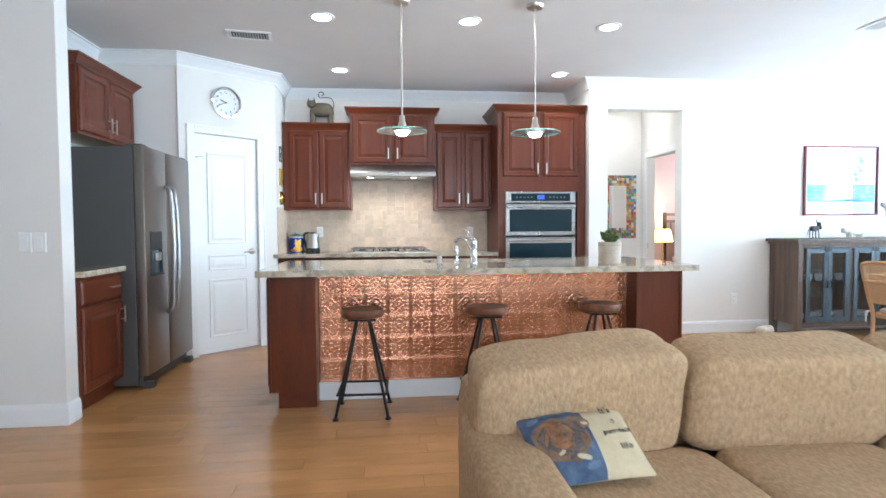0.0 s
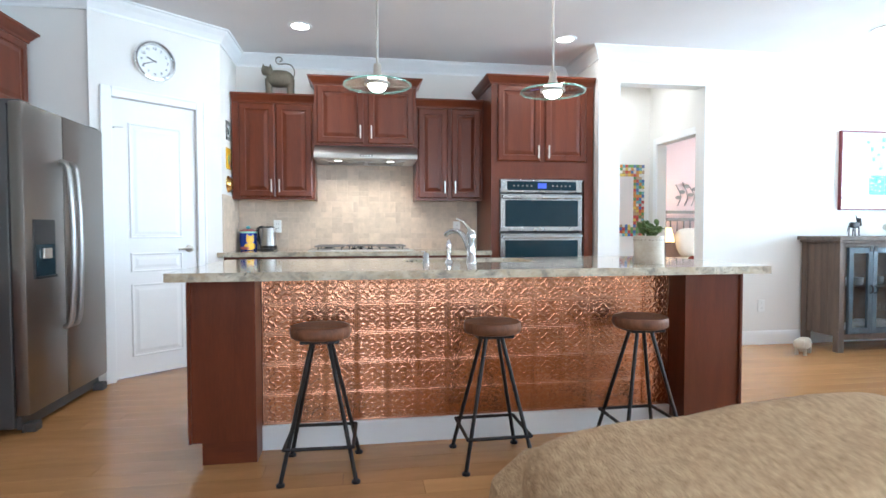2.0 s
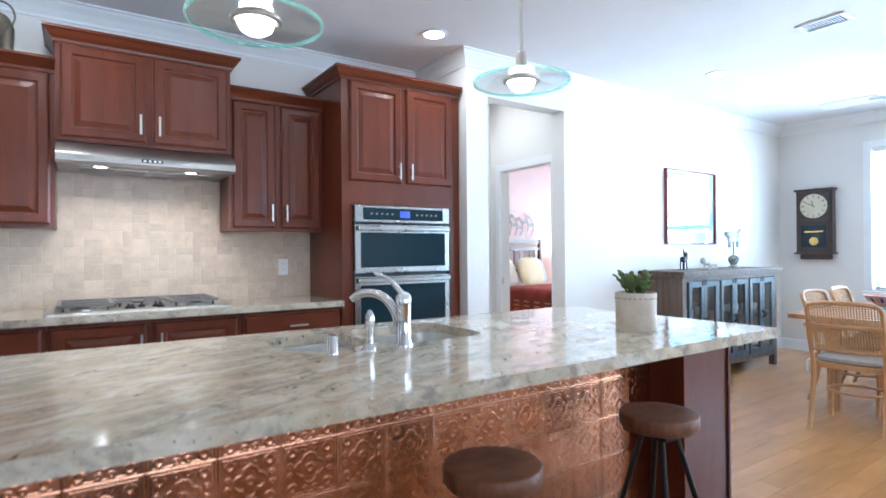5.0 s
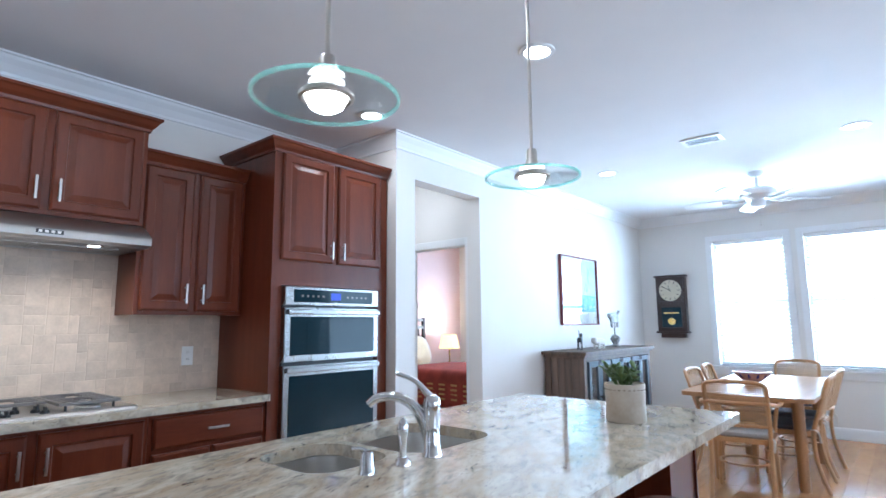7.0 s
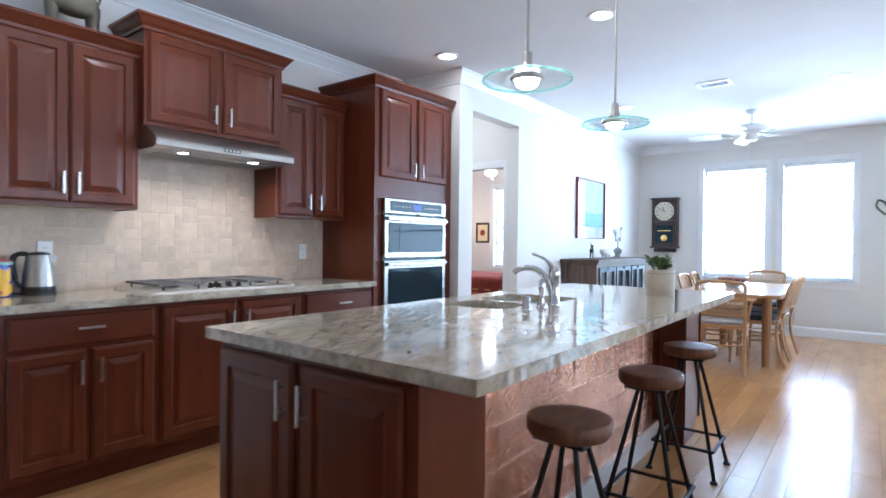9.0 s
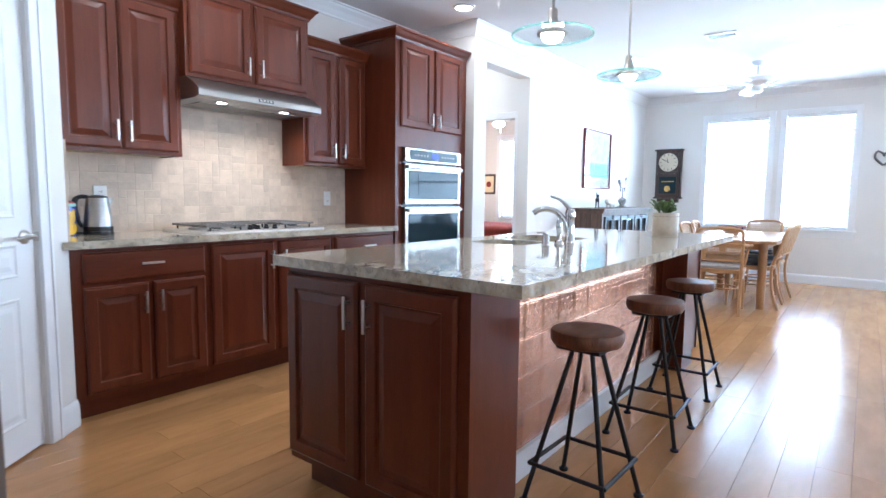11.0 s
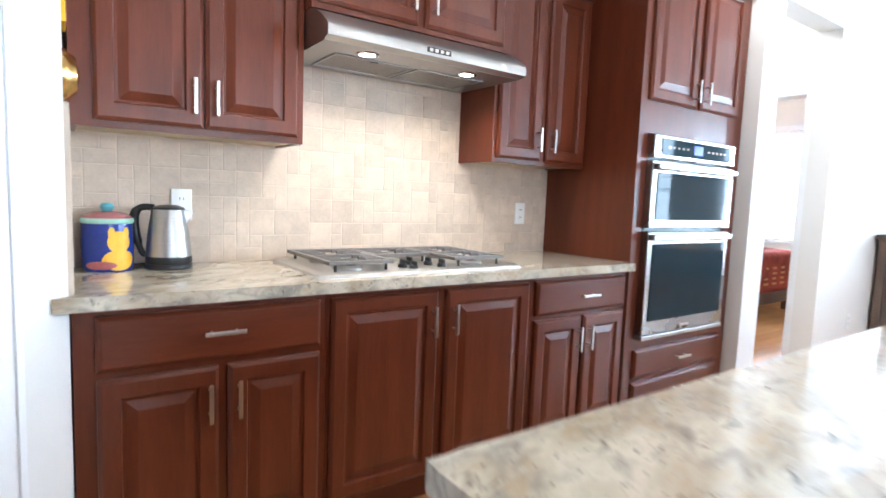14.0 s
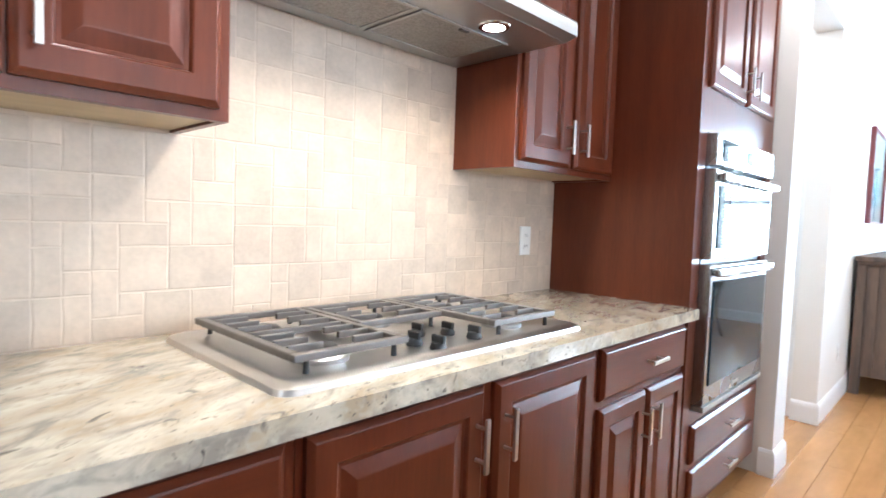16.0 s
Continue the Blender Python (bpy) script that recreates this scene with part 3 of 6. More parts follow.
def window_unit(name, m, w, h, label, blinds=True, pitch=0.046, tilt=18, raised=0.0):
    """Casing, sash, pane and blind in a hole of w by h; local x along the wall, -y into the room, z from the sill."""
    d = thing(name, m, label, "window")
    d["kind"] = "structure"
    c = 0.075
    for x0, x1, z0, z1 in ((-c, 0, 0, h + c), (w, w + c, 0, h + c), (0, w, h, h + c)):
        part("window_frame", box(x0, -0.018, z0, x1, 0, z1, 0.004), TRIM, d)
    part("window_sill", box(-c - 0.02, -0.045, -0.03, w + c + 0.02, 0.10, 0.0, 0.006), TRIM, d)
    part("apron", box(-c, -0.016, -0.11, w + c, 0, -0.03, 0.004), TRIM, d)
    bm = bm_new()
    for x0, x1, z0, z1 in ((0, 0.045, 0, h), (w - 0.045, w, 0, h), (0.045, w - 0.045, 0, 0.05), (0.045, w - 0.045, h - 0.05, h), (0.045, w - 0.045, h / 2 - 0.02, h / 2 + 0.02)):
        add_box(bm, x0, 0.085, z0, x1, 0.12, z1, 0.003)
    part("sash", bm, TRIM, d)
    for z0, z1 in ((0.05, h / 2 - 0.02), (h / 2 + 0.02, h - 0.05)):
        p = part("pane", box(0.045, 0.10, z0, w - 0.045, 0.104, z1), PANE, d)
        p.visible_shadow = False
    if blinds:
        part("blind_head", box(0.01, 0.012, h - 0.05, w - 0.01, 0.06, h - 0.002, 0.004), BLIND, d)
        sl = mesh_of("slat", add_box(bm_new(), 0, -0.024, -0.0012, w - 0.03, 0.024, 0.0012), BLIND)
        n = int((h - 0.09) / pitch)
        for i in range(n):
            s = new("slat", sl)
            s.parent, s.matrix_basis = d, pose(0.015, 0.042, 0.035 + i * pitch, -tilt, 0, 0)
        part("bottom_rail", box(0.012, 0.018, 0.004, w - 0.012, 0.066, 0.02, 0.003), BLIND, d)
        for x in (0.12, w - 0.12):
            part("cord", tube([(x, 0.016, 0.02), (x, 0.016, h - 0.05)], 0.0012, 5), BLIND, d)
    return d


window_unit("window_1", T(7.75, 5.08, 0.76, -90), 0.80, 1.58, "bright white-cased window with lowered horizontal blinds")
window_unit("window_2", T(7.75, 4.07, 0.76, -90), 0.77, 1.58, "bright white-cased window with lowered horizontal blinds")
window_unit("window_3", T(8.0, 8.92, 0.75, -90), 1.27, 1.55, "bright bedroom window with white blinds", pitch=0.052)
window_unit("window_4", T(3.35, -2.0, 0.65, 180), 3.5, 1.7, "bright living room window with white blinds", pitch=0.06)
window_unit("window_5", T(7.75, 2.50, 0.55, -90), 3.7, 1.85, "bright living room window with white blinds", pitch=0.06)


# ---- cabinets ----
def bar_handle(parent, x, z, length, vertical=True, y=-0.020):
    h = length / 2
    bm = bm_new()
    if vertical:
        add_box(bm, x - 0.006, y - 0.034, z - h, x + 0.006, y - 0.026, z + h, 0.002)
        for s in (-1, 1):
            tube([(x, y + 0.002, z + s * h * 0.62), (x, y - 0.027, z + s * h * 0.62)], 0.004, 8, bm)
    else:
        add_box(bm, x - h, y - 0.034, z - 0.006, x + h, y - 0.026, z + 0.006, 0.002)
        for s in (-1, 1):
            tube([(x + s * h * 0.62, y + 0.002, z), (x + s * h * 0.62, y - 0.027, z)], 0.004, 8, bm)
    return part("handle", bm, NICKEL, parent, "satin nickel bar pull")


def front(parent, x0, z0, x1, z1, kind="door", handle=None, y=0.0):
    """A door or drawer front of a cabinet; handle: (x, z, length, vertical) in the cabinet's frame."""
    rings = RAISED if kind == "door" else SLABBED
    f = part(kind, panel_rings(x1 - x0, z1 - z0, rings), CHERRY if kind == "door" else CHERRY_H, parent, m=T(x0, y, z0))
    if handle:
        bar_handle(f, handle[0] - x0, handle[1] - z0, handle[2], handle[3])
    return f


CAB_CROWN = [(0.0, -0.012), (0.010, -0.012), (0.014, 0.004), (0.030, 0.022), (0.044, 0.044), (0.050, 0.050), (0.056, 0.052), (0.056, 0.066), (0.0, 0.066)]


def cab_crown(parent, w, d, z, left=True, right=True, label=""):
    path = ([(0, d)] if left else []) + [(0, 0), (w, 0)] + ([(w, d)] if right else [])
    return part("crown", sweep(path, [(o, z + c) for o, c in CAB_CROWN]), CHERRY_H, parent, label)


UPY, UPD = 6.445, 0.275  # face of the upper cabinets and their depth


def upper(x0, x1, z0, z1, label, d=UPD, y=UPY, left=True, right=True, hz=0.10, split=0.5, gap=0.003, lx=0.022):
    w = x1 - x0
    c = thing("wall_cabinet", T(x0, y, 0), label, "cabinet", "upper kitchen cabinets")
    bm = bm_new()
    add_box(bm, 0, 0, z0 + 0.012, w, d, z1)
    add_box(bm, 0, 0, z0, 0.018, d, z0 + 0.012)
    add_box(bm, w - 0.018, 0, z0, w, d, z0 + 0.012)
    add_box(bm, 0.018, 0, z0, w - 0.018, 0.02, z0 + 0.012)
    part("body", bm, CHERRY, c)
    part("underside", box(0.018, 0.02, z0 + 0.006, w - 0.018, d, z0 + 0.010), CREAM_PLY, c, "pale plywood underside")
    mid = w * split
    zt = z1 - 0.016
    front(c, lx, z0 + 0.022, mid - gap, zt, "door", (mid - gap - 0.031, z0 + 0.022 + hz, 0.116, True))
    front(c, mid + gap, z0 + 0.022, w - 0.022, zt, "door", (mid + gap + 0.031, z0 + 0.022 + hz, 0.116, True))
    cab_crown(c, w, d, z1, left, right)
    return c


upper(-0.345, 0.372, 1.375, 2.245, "cherry wall cabinet with two raised-panel doors", left=False, lx=0.060, split=0.522)
upper(0.374, 1.286, 1.857, 2.405, "cherry wall cabinet mounted above the range hood", d=UPD + 0.065, y=UPY - 0.065, gap=0.018)
upper(1.288, 1.926, 1.375, 2.245, "cherry wall cabinet beside the tall oven cabinet", right=False, gap=0.018)
upper(4.56 - 4.56, 0.88, 1.87, 2.37, "cherry wall cabinet mounted above the refrigerator", d=0.32).matrix_basis = T(-1.44, 4.58, 0, 90)

CFY = 6.130  # face of the base cabinets


def toe(parent, w, d, inset=0.065, material=None):
    return part("toe_kick", box(0, inset, 0, w, d, 0.105), material or CHERRY_H, parent, "dark recessed toe kick")


def base_cabinet(x0, x1, label, fronts, d=0.58, y=CFY):
    w = x1 - x0
    c = thing("base_cabinet", T(x0, y, 0), label, "cabinet", "base kitchen cabinets")
    part("body", box(0, 0, 0.105, w, d, 0.876), CHERRY, c)
    toe(c, w, d)
    for f in fronts:
        front(c, *f)
    return c


# drawer over two doors; two tall doors under the cooktop; drawer over two doors
base_cabinet(-0.355, 0.342, "cherry base cabinet with a wide drawer over two doors",
             [(0.050, 0.700, 0.675, 0.852, "drawer", (0.371, 0.783, 0.116, False)),
              (0.050, 0.135, 0.358, 0.678, "door", (0.330, 0.575, 0.116, True)),
              (0.384, 0.135, 0.675, 0.678, "door", (0.412, 0.575, 0.116, True))])
base_cabinet(0.344, 1.278, "cherry base cabinet with two tall doors under the cooktop",
             [(0.014, 0.135, 0.444, 0.852, "door", (0.414, 0.738, 0.116, True)),
              (0.482, 0.135, 0.916, 0.852, "door", (0.512, 0.738, 0.116, True))])
base_cabinet(1.280, 1.926, "cherry base cabinet with a small drawer over two doors",
             [(0.022, 0.700, 0.630, 0.852, "drawer", (0.345, 0.775, 0.116, False)),
              (0.022, 0.135, 0.318, 0.678, "door", (0.290, 0.575, 0.116, True)),
              (0.336, 0.135, 0.630, 0.678, "door", (0.364, 0.575, 0.116, True))])


def tall_cabinet():
    w, d = 0.956, 0.60
    c = thing("oven_cabinet", T(1.930, 6.115, 0), "tall cherry cabinet round the built-in double oven", "cabinet")
    for nm, q in (("side_panel", (0, 0, 0.105, 0.02, d, 2.40)), ("side_panel", (w - 0.02, 0, 0.105, w, d, 2.40)), ("drawer_box", (0.02, 0, 0.105, w - 0.02, d, 0.515)),
                  ("upper_box", (0.02, 0, 1.555, w - 0.02, d, 2.40)), ("stile", (0.02, 0, 0.515, 0.075, 0.02, 1.555)), ("stile", (w - 0.085, 0, 0.515, w - 0.02, 0.02, 1.555)), ("back_panel", (0.02, d - 0.02, 0.515, w - 0.02, d, 1.555))):
        part(nm, box(*q), CHERRY, c)
    toe(c, w, d)
    front(c, 0.055, 1.712, 0.452, 2.390, "door", (0.424, 1.795, 0.116, True))
    front(c, 0.492, 1.712, 0.882, 2.390, "door", (0.520, 1.795, 0.116, True))
    front(c, 0.07, 0.135, 0.878, 0.285, "drawer", (0.474, 0.21, 0.12, False))
    front(c, 0.07, 0.310, 0.878, 0.460, "drawer", (0.474, 0.385, 0.12, False))
    cab_crown(c, w, d, 2.40, True, False)


tall_cabinet()


def double_oven():
    o = thing("double_oven", T(2.006, 6.115, 0.515), "stainless steel double wall oven with dark glass doors", "oven")
    w = 0.762
    part("casing", box(0.01, 0.0, 0.02, w - 0.01, 0.5, 1.035), BLACK, o)
    part("lower_trim", box(0.0, -0.045, 0.0, w, 0.0, 0.022, 0.003), STEEL, o)
    for name, z0, z1, gz0, gz1 in (("lower_door", 0.025, 0.552, 0.095, 0.490), ("upper_door", 0.572, 0.905, 0.612, 0.848)):
        bm = panel_rings(w, z1 - z0, [(0, 0.0), (0, -0.035), (0.004, -0.040)])
        d = part(name, bm, OVENSTEEL, o, "stainless oven door", m=T(0, 0, z0))
        part("glass", box(0.042, -0.044, gz0 - z0, w - 0.042, -0.0402, gz1 - z0, 0.002), OVENGLASS, d, "dark oven glass")
        if name == "upper_door":
            part("inner_window", box(0.16, -0.0462, gz0 - z0 + 0.035, w - 0.19, -0.0445, gz1 - z0 - 0.03), OVENGLASS, d)
        hz = z1 - z0 - 0.028
        bm = bm_new()
        add_box(bm, 0.012, -0.072, hz - 0.016, w - 0.012, -0.056, hz + 0.016, 0.006)
        for x in (0.03, w - 0.055):
            add_box(bm, x, -0.060, hz - 0.012, x + 0.025, -0.039, hz + 0.012, 0.003)
        part("handle", bm, OVENSTEEL, d, "full-width stainless handle")
    d = part("control_panel", panel_rings(w, 0.115, [(0, 0.0), (0, -0.036), (0.004, -0.040)]), OVENSTEEL, o, m=T(0, 0, 0.918))
    part("glass", box(0.06, -0.044, 0.018, w - 0.06, -0.0402, 0.098, 0.002), OVENGLASS, d)
    part("display", box(w / 2 - 0.04, -0.0452, 0.035, w / 2 + 0.04, -0.0446, 0.082), DISPLAY, d, "small blue lit display")
    for i in range(5):
        for s in (-1, 1):
            x = w / 2 + s * (0.10 + i * 0.04)
            part("button", box(x - 0.008, -0.0450, 0.052, x + 0.008, -0.0446, 0.064), CAST, d)
    part("badge", box(w - 0.42, -0.0412, 0.045, w - 0.34, -0.0402, 0.058), NICKEL, o, m=T(0, 0, 0.0))


double_oven()


def range_hood():
    x0, x1 = 0.377, 1.283
    w = x1 - x0
    yb = 6.70 - 6.235
    h = thing("range_hood", T(x0, 6.235, 1.722), "slim stainless range hood with two lit lamps", "range hood")
    bm = bm_new()
    prof = [(yb, 0.0), (0.035, 0.0), (0.0, 0.010), (0.0, 0.042), (0.005, 0.053), (0.055, 0.088), (0.11, 0.118), (0.17, 0.138), (yb, 0.138)]
    a = [bm.verts.new((0, y, z)) for y, z in prof]
    b = [bm.verts.new((w, y, z)) for y, z in prof]
    for k in range(1, len(prof)):
        j = (k + 1) % len(prof)
        bm.faces.new((a[k], a[j], b[j], b[k]))
    bm.faces.new(a)
    bm.faces.new(b[::-1])
    part("shell", bm, STEEL, h, smooth=True)
    part("underside", box(0.004, 0.036, -0.001, w - 0.004, yb, 0.006), STEEL, h)
    for x in (0.11, 0.47):
        f = part("grease_filter", box(x - 0.006, 0.172, -0.003, x + 0.336, 0.405, -0.001), FILTER, h, "fine steel mesh grease filter")
        for q in ((x - 0.008, 0.170, x + 0.338, 0.180), (x - 0.008, 0.397, x + 0.338, 0.407), (x - 0.008, 0.1805, x + 0.002, 0.3965), (x + 0.328, 0.1805, x + 0.338, 0.3965)):
            part("filter_frame", box(q[0], q[1], -0.006, q[2], q[3], -0.0031), STEEL, f)
        part("latch", box(x + 0.15, 0.182, -0.008, x + 0.18, 0.195, -0.0031, 0.001), BLACK, f)
    for x in (0.205, w - 0.235):
        part("lamp_ring", lathe([(0.030, -0.004), (0.043, -0.004), (0.045, 0.0), (0.030, 0.0)], 20, ring=True, m=T(x, 0.112, -0.001)), CHROME, h, smooth=True)
        part("lamp_lens", lathe([(0.001, -0.003), (0.03, -0.003), (0.03, 0.0), (0.001, 0.0)], 18, m=T(x, 0.112, -0.001)), LAMPW, h, "lit halogen lamp")
    part("switch_plate", box(w / 2 - 0.055, -0.002, 0.022, w / 2 + 0.055, 0.001, 0.042), BLACK, h)
    for i in range(4):
        part("switch", box(w / 2 - 0.045 + i * 0.025, -0.004, 0.026, w / 2 - 0.031 + i * 0.025, -0.001, 0.038), NICKEL, h)
    for x in (0.205, w - 0.235):
        area_lamp("hood_light", (x0 + x, 6.347, 1.708), (x0 + x, 6.347, 0.9), 0.035, 0.035, 3.3, (1.0, 0.87, 0.70), "DISK", 150)


range_hood()


# ---- counters ----
def outline(cx, cy, w, d, r, n=6):
    """A rounded rectangle as (x, y) points."""
    pts = []
    for sx, sy, a0 in ((1, 1, 0), (-1, 1, 90), (-1, -1, 180), (1, -1, 270)):
        for k in range(n + 1):
            a = radians(a0 + 90 * k / n)
            pts.append((cx + sx * (w / 2 - r) + r * math.cos(a), cy + sy * (d / 2 - r) + r * math.sin(a)))
    return pts


def slab(outer, holes, z, t, bev=0.005):
    bm = bm_new()
    edges = []
    for loop in [outer] + holes:
        vs = [bm.verts.new((x, y, z)) for x, y in loop]
        edges += [bm.edges.new((vs[k], vs[(k + 1) % len(vs)])) for k in range(len(vs))]
    bmesh.ops.triangle_fill(bm, use_beauty=True, edges=edges)
    r = bmesh.ops.extrude_face_region(bm, geom=list(bm.faces))
    bmesh.ops.translate(bm, vec=(0, 0, -t), verts=[g for g in r["geom"] if isinstance(g, bmesh.types.BMVert)])
    return bm


solid("countertop", slab([(-0.352, 6.708), (-0.352, 6.118), (-0.395, 6.082)] + [(-0.39 + 2.318 * k / 70, 6.078 + 0.0022 * noise.noise(Vector((k * 0.9, 4.0, 0)))) for k in range(1, 71)] + [(1.928, 6.708)], [], 0.914, 0.038), GRANITE, "polished cream and grey granite worktop along the back wall", "countertop")


# ---- island ----
IX0, IX1, IY0, IY1 = -0.050, 2.81, 3.810, 4.930
SINK_A = outline(1.175, 4.600, 0.30, 0.34, 0.09)
SINK_B = outline(1.575, 4.590, 0.43, 0.42, 0.10)


def edged_outline():
    pts = []
    corners = [(IX0, IY0), (IX1, IY0), (IX1, IY1), (IX0, IY1)]
    for k in range(4):
        a, b = Vector(corners[k]), Vector(corners[(k + 1) % 4])
        n = int((b - a).length / 0.03)
        nrm = Vector((b.y - a.y, a.x - b.x)).normalized()
        for i in range(n):
            u = i / n
            o = 0.0025 * noise.noise(Vector((u * n * 0.9, k * 9.0, 0))) if 0 < i else -0.004
            p = a.lerp(b, u) + nrm * o
            pts.append((p.x, p.y))
    return pts


solid("countertop", slab(edged_outline(), [SINK_A, SINK_B], 0.914, 0.038), GRANITE, "polished cream and grey granite top on the kitchen island", "countertop")


def island():
    s = thing("kitchen_island", T(0, -0.035, 0), "cherry kitchen island faced with pressed copper tiles", "kitchen island")
    part("end_cabinet_body", box(-0.015, 4.045, 0.105, 0.285, 4.905, 0.874), CHERRY, s)
    part("toe_kick", box(0.040, 4.050, 0.0, 0.285, 4.85, 0.105), CHERRY_H, s, "recessed cherry toe kick")
    part("end_post", box(2.47, 4.045, 0.105, 2.795, 4.905, 0.874), CHERRY, s)
    part("toe_kick", box(2.47, 4.050, 0.0, 2.73, 4.85, 0.105), CHERRY_H, s)
    part("edge_trim", box(2.783, 4.036, 0.105, 2.797, 4.0445, 0.874), CHERRY, s)
    part("edge_trim", box(-0.017, 4.036, 0.105, -0.003, 4.0445, 0.874), CHERRY, s)
    part("back_body", box(0.285, 4.215, 0.105, 2.47, 4.905, 0.66), CHERRY, s)
    part("back_board", box(0.285, 4.884, 0.66, 2.47, 4.905, 0.874), CHERRY, s)
    part("toe_kick", box(0.285, 4.215, 0.0, 2.47, 4.82, 0.105), CHERRY_H, s)
    # doors on the short end, facing -x
    for y_hi, y_lo, hy in ((4.900, 4.508, 4.536), (4.470, 4.080, 4.440)):
        w = y_hi - y_lo
        f = part("door", panel_rings(w, 0.715, RAISED), CHERRY, s, m=T(-0.015, y_hi, 0.135, -90))
        bar_handle(f, y_hi - hy, 0.61, 0.116)
    # doors on the aisle side
    for i in range(5):
        x = 2.45 - i * 0.44
        f = part("door", panel_rings(0.42, 0.70, RAISED), CHERRY, s, m=T(x, 4.905, 0.14, 180))
        bar_handle(f, 0.03 if i % 2 else 0.39, 0.60, 0.13)
    # white base under the copper
    part("base_board", box(0.285, 4.182, 0.0, 2.47, 4.213, 0.122, 0.003), TRIM, s, "white painted base board")
    panel = part("copper_panel", box(0.285, 4.200, 0.122, 2.47, 4.214, 0.873), COPPER, s, "pressed copper tile panel")
    S = 0.1515

    def relief(u, v):
        """Height of the stamped pattern on the unit square."""
        e = min(u, 1 - u, v, 1 - v)
        h = 0.0014 * math.exp(-((e - 0.03) / 0.016) ** 2) + 0.0012 * math.exp(-((e - 0.085) / 0.016) ** 2)
        x, y = abs(u - 0.5) * 2, abs(v - 0.5) * 2
        r = math.hypot(x, y)
        a = math.atan2(y, x)
        h += 0.00115 * math.exp(-((r - 0.12) / 0.045) ** 2)
        h += 0.00120 * math.exp(-((r - 0.36 - 0.16 * abs(math.cos(2 * a))) / 0.040) ** 2)
        h += 0.00130 * math.exp(-((math.hypot(x - 0.62, y - 0.62) - 0.13) / 0.040) ** 2)
        h += 0.00115 * math.exp(-((math.hypot(x - 0.70, y - 0.16) - 0.07) / 0.038) ** 2)
        h += 0.00115 * math.exp(-((math.hypot(x - 0.16, y - 0.70) - 0.07) / 0.038) ** 2)
        return h

    def tile_mesh(w, h, v0):
        nx, nz = 72, max(16, int(72 * h / S))
        bm = bm_new()
        g = [[bm.verts.new((w * i / nx, -relief(i / nx, v0 + (1 - v0) * j / nz if v0 else j / nz), h * j / nz)) for i in range(nx + 1)] for j in range(nz + 1)]
        for j in range(nz):
            for i in range(nx):
                bm.faces.new((g[j][i], g[j][i + 1], g[j + 1][i + 1], g[j + 1][i]))
        return mesh_of("tile", bm, COPPER, True)

    W = (2.47 - 0.285) / 14
    full, part_row = tile_mesh(W, S, 0), tile_mesh(W, 0.751 - 4 * S - 0.004, 0.07)
    for c in range(14):
        for r in range(5):
            t = new("tile", part_row if r == 4 else full)
            t.parent, t.location = panel, (0.285 + c * W, 4.199, 0.123 + r * S)
    bm = bm_new()
    n = 70
    for i in range(n):
        x = 0.29 + (2.175) * i / n
        add_box(bm, x, 4.1915, 0.858, x + 0.018, 4.1995, 0.873)
    part("top_bead", bm, COPPER, s, "beaded copper strip")


island()


def sink():
    s = thing("kitchen_sink", T(0, 0, 0.872), "double-bowl undermount stainless steel sink in the island", "sink")
    for name, (cx, cy, w, d, r) in (("small_bowl", (1.175, 4.600, 0.30, 0.34, 0.09)), ("large_bowl", (1.575, 4.590, 0.43, 0.42, 0.10))):
        bm = bm_new()
        loops = []
        for g, z in ((0.018, 0.002), (0.002, 0.002), (0.0, -0.02), (-0.02, -0.165), (-0.06, -0.185)):
            loops.append([bm.verts.new((x, y, z)) for x, y in outline(cx, cy, w + 2 * g, d + 2 * g, max(r + g, 0.03))])
        for a, b in zip(loops, loops[1:]):
            for k in range(len(a)):
                bm.faces.new((a[k], a[(k + 1) % len(a)], b[(k + 1) % len(b)], b[k]))
        bm.faces.new(loops[-1])
        b = part(name, bm, PANSTEEL, s, "brushed steel bowl", True)
        part("drain", lathe([(0.001, -0.184), (0.03, -0.184), (0.042, -0.182), (0.044, -0.1845)], 20, m=T(cx, cy, 0)), CHROME, b, smooth=True)


sink()


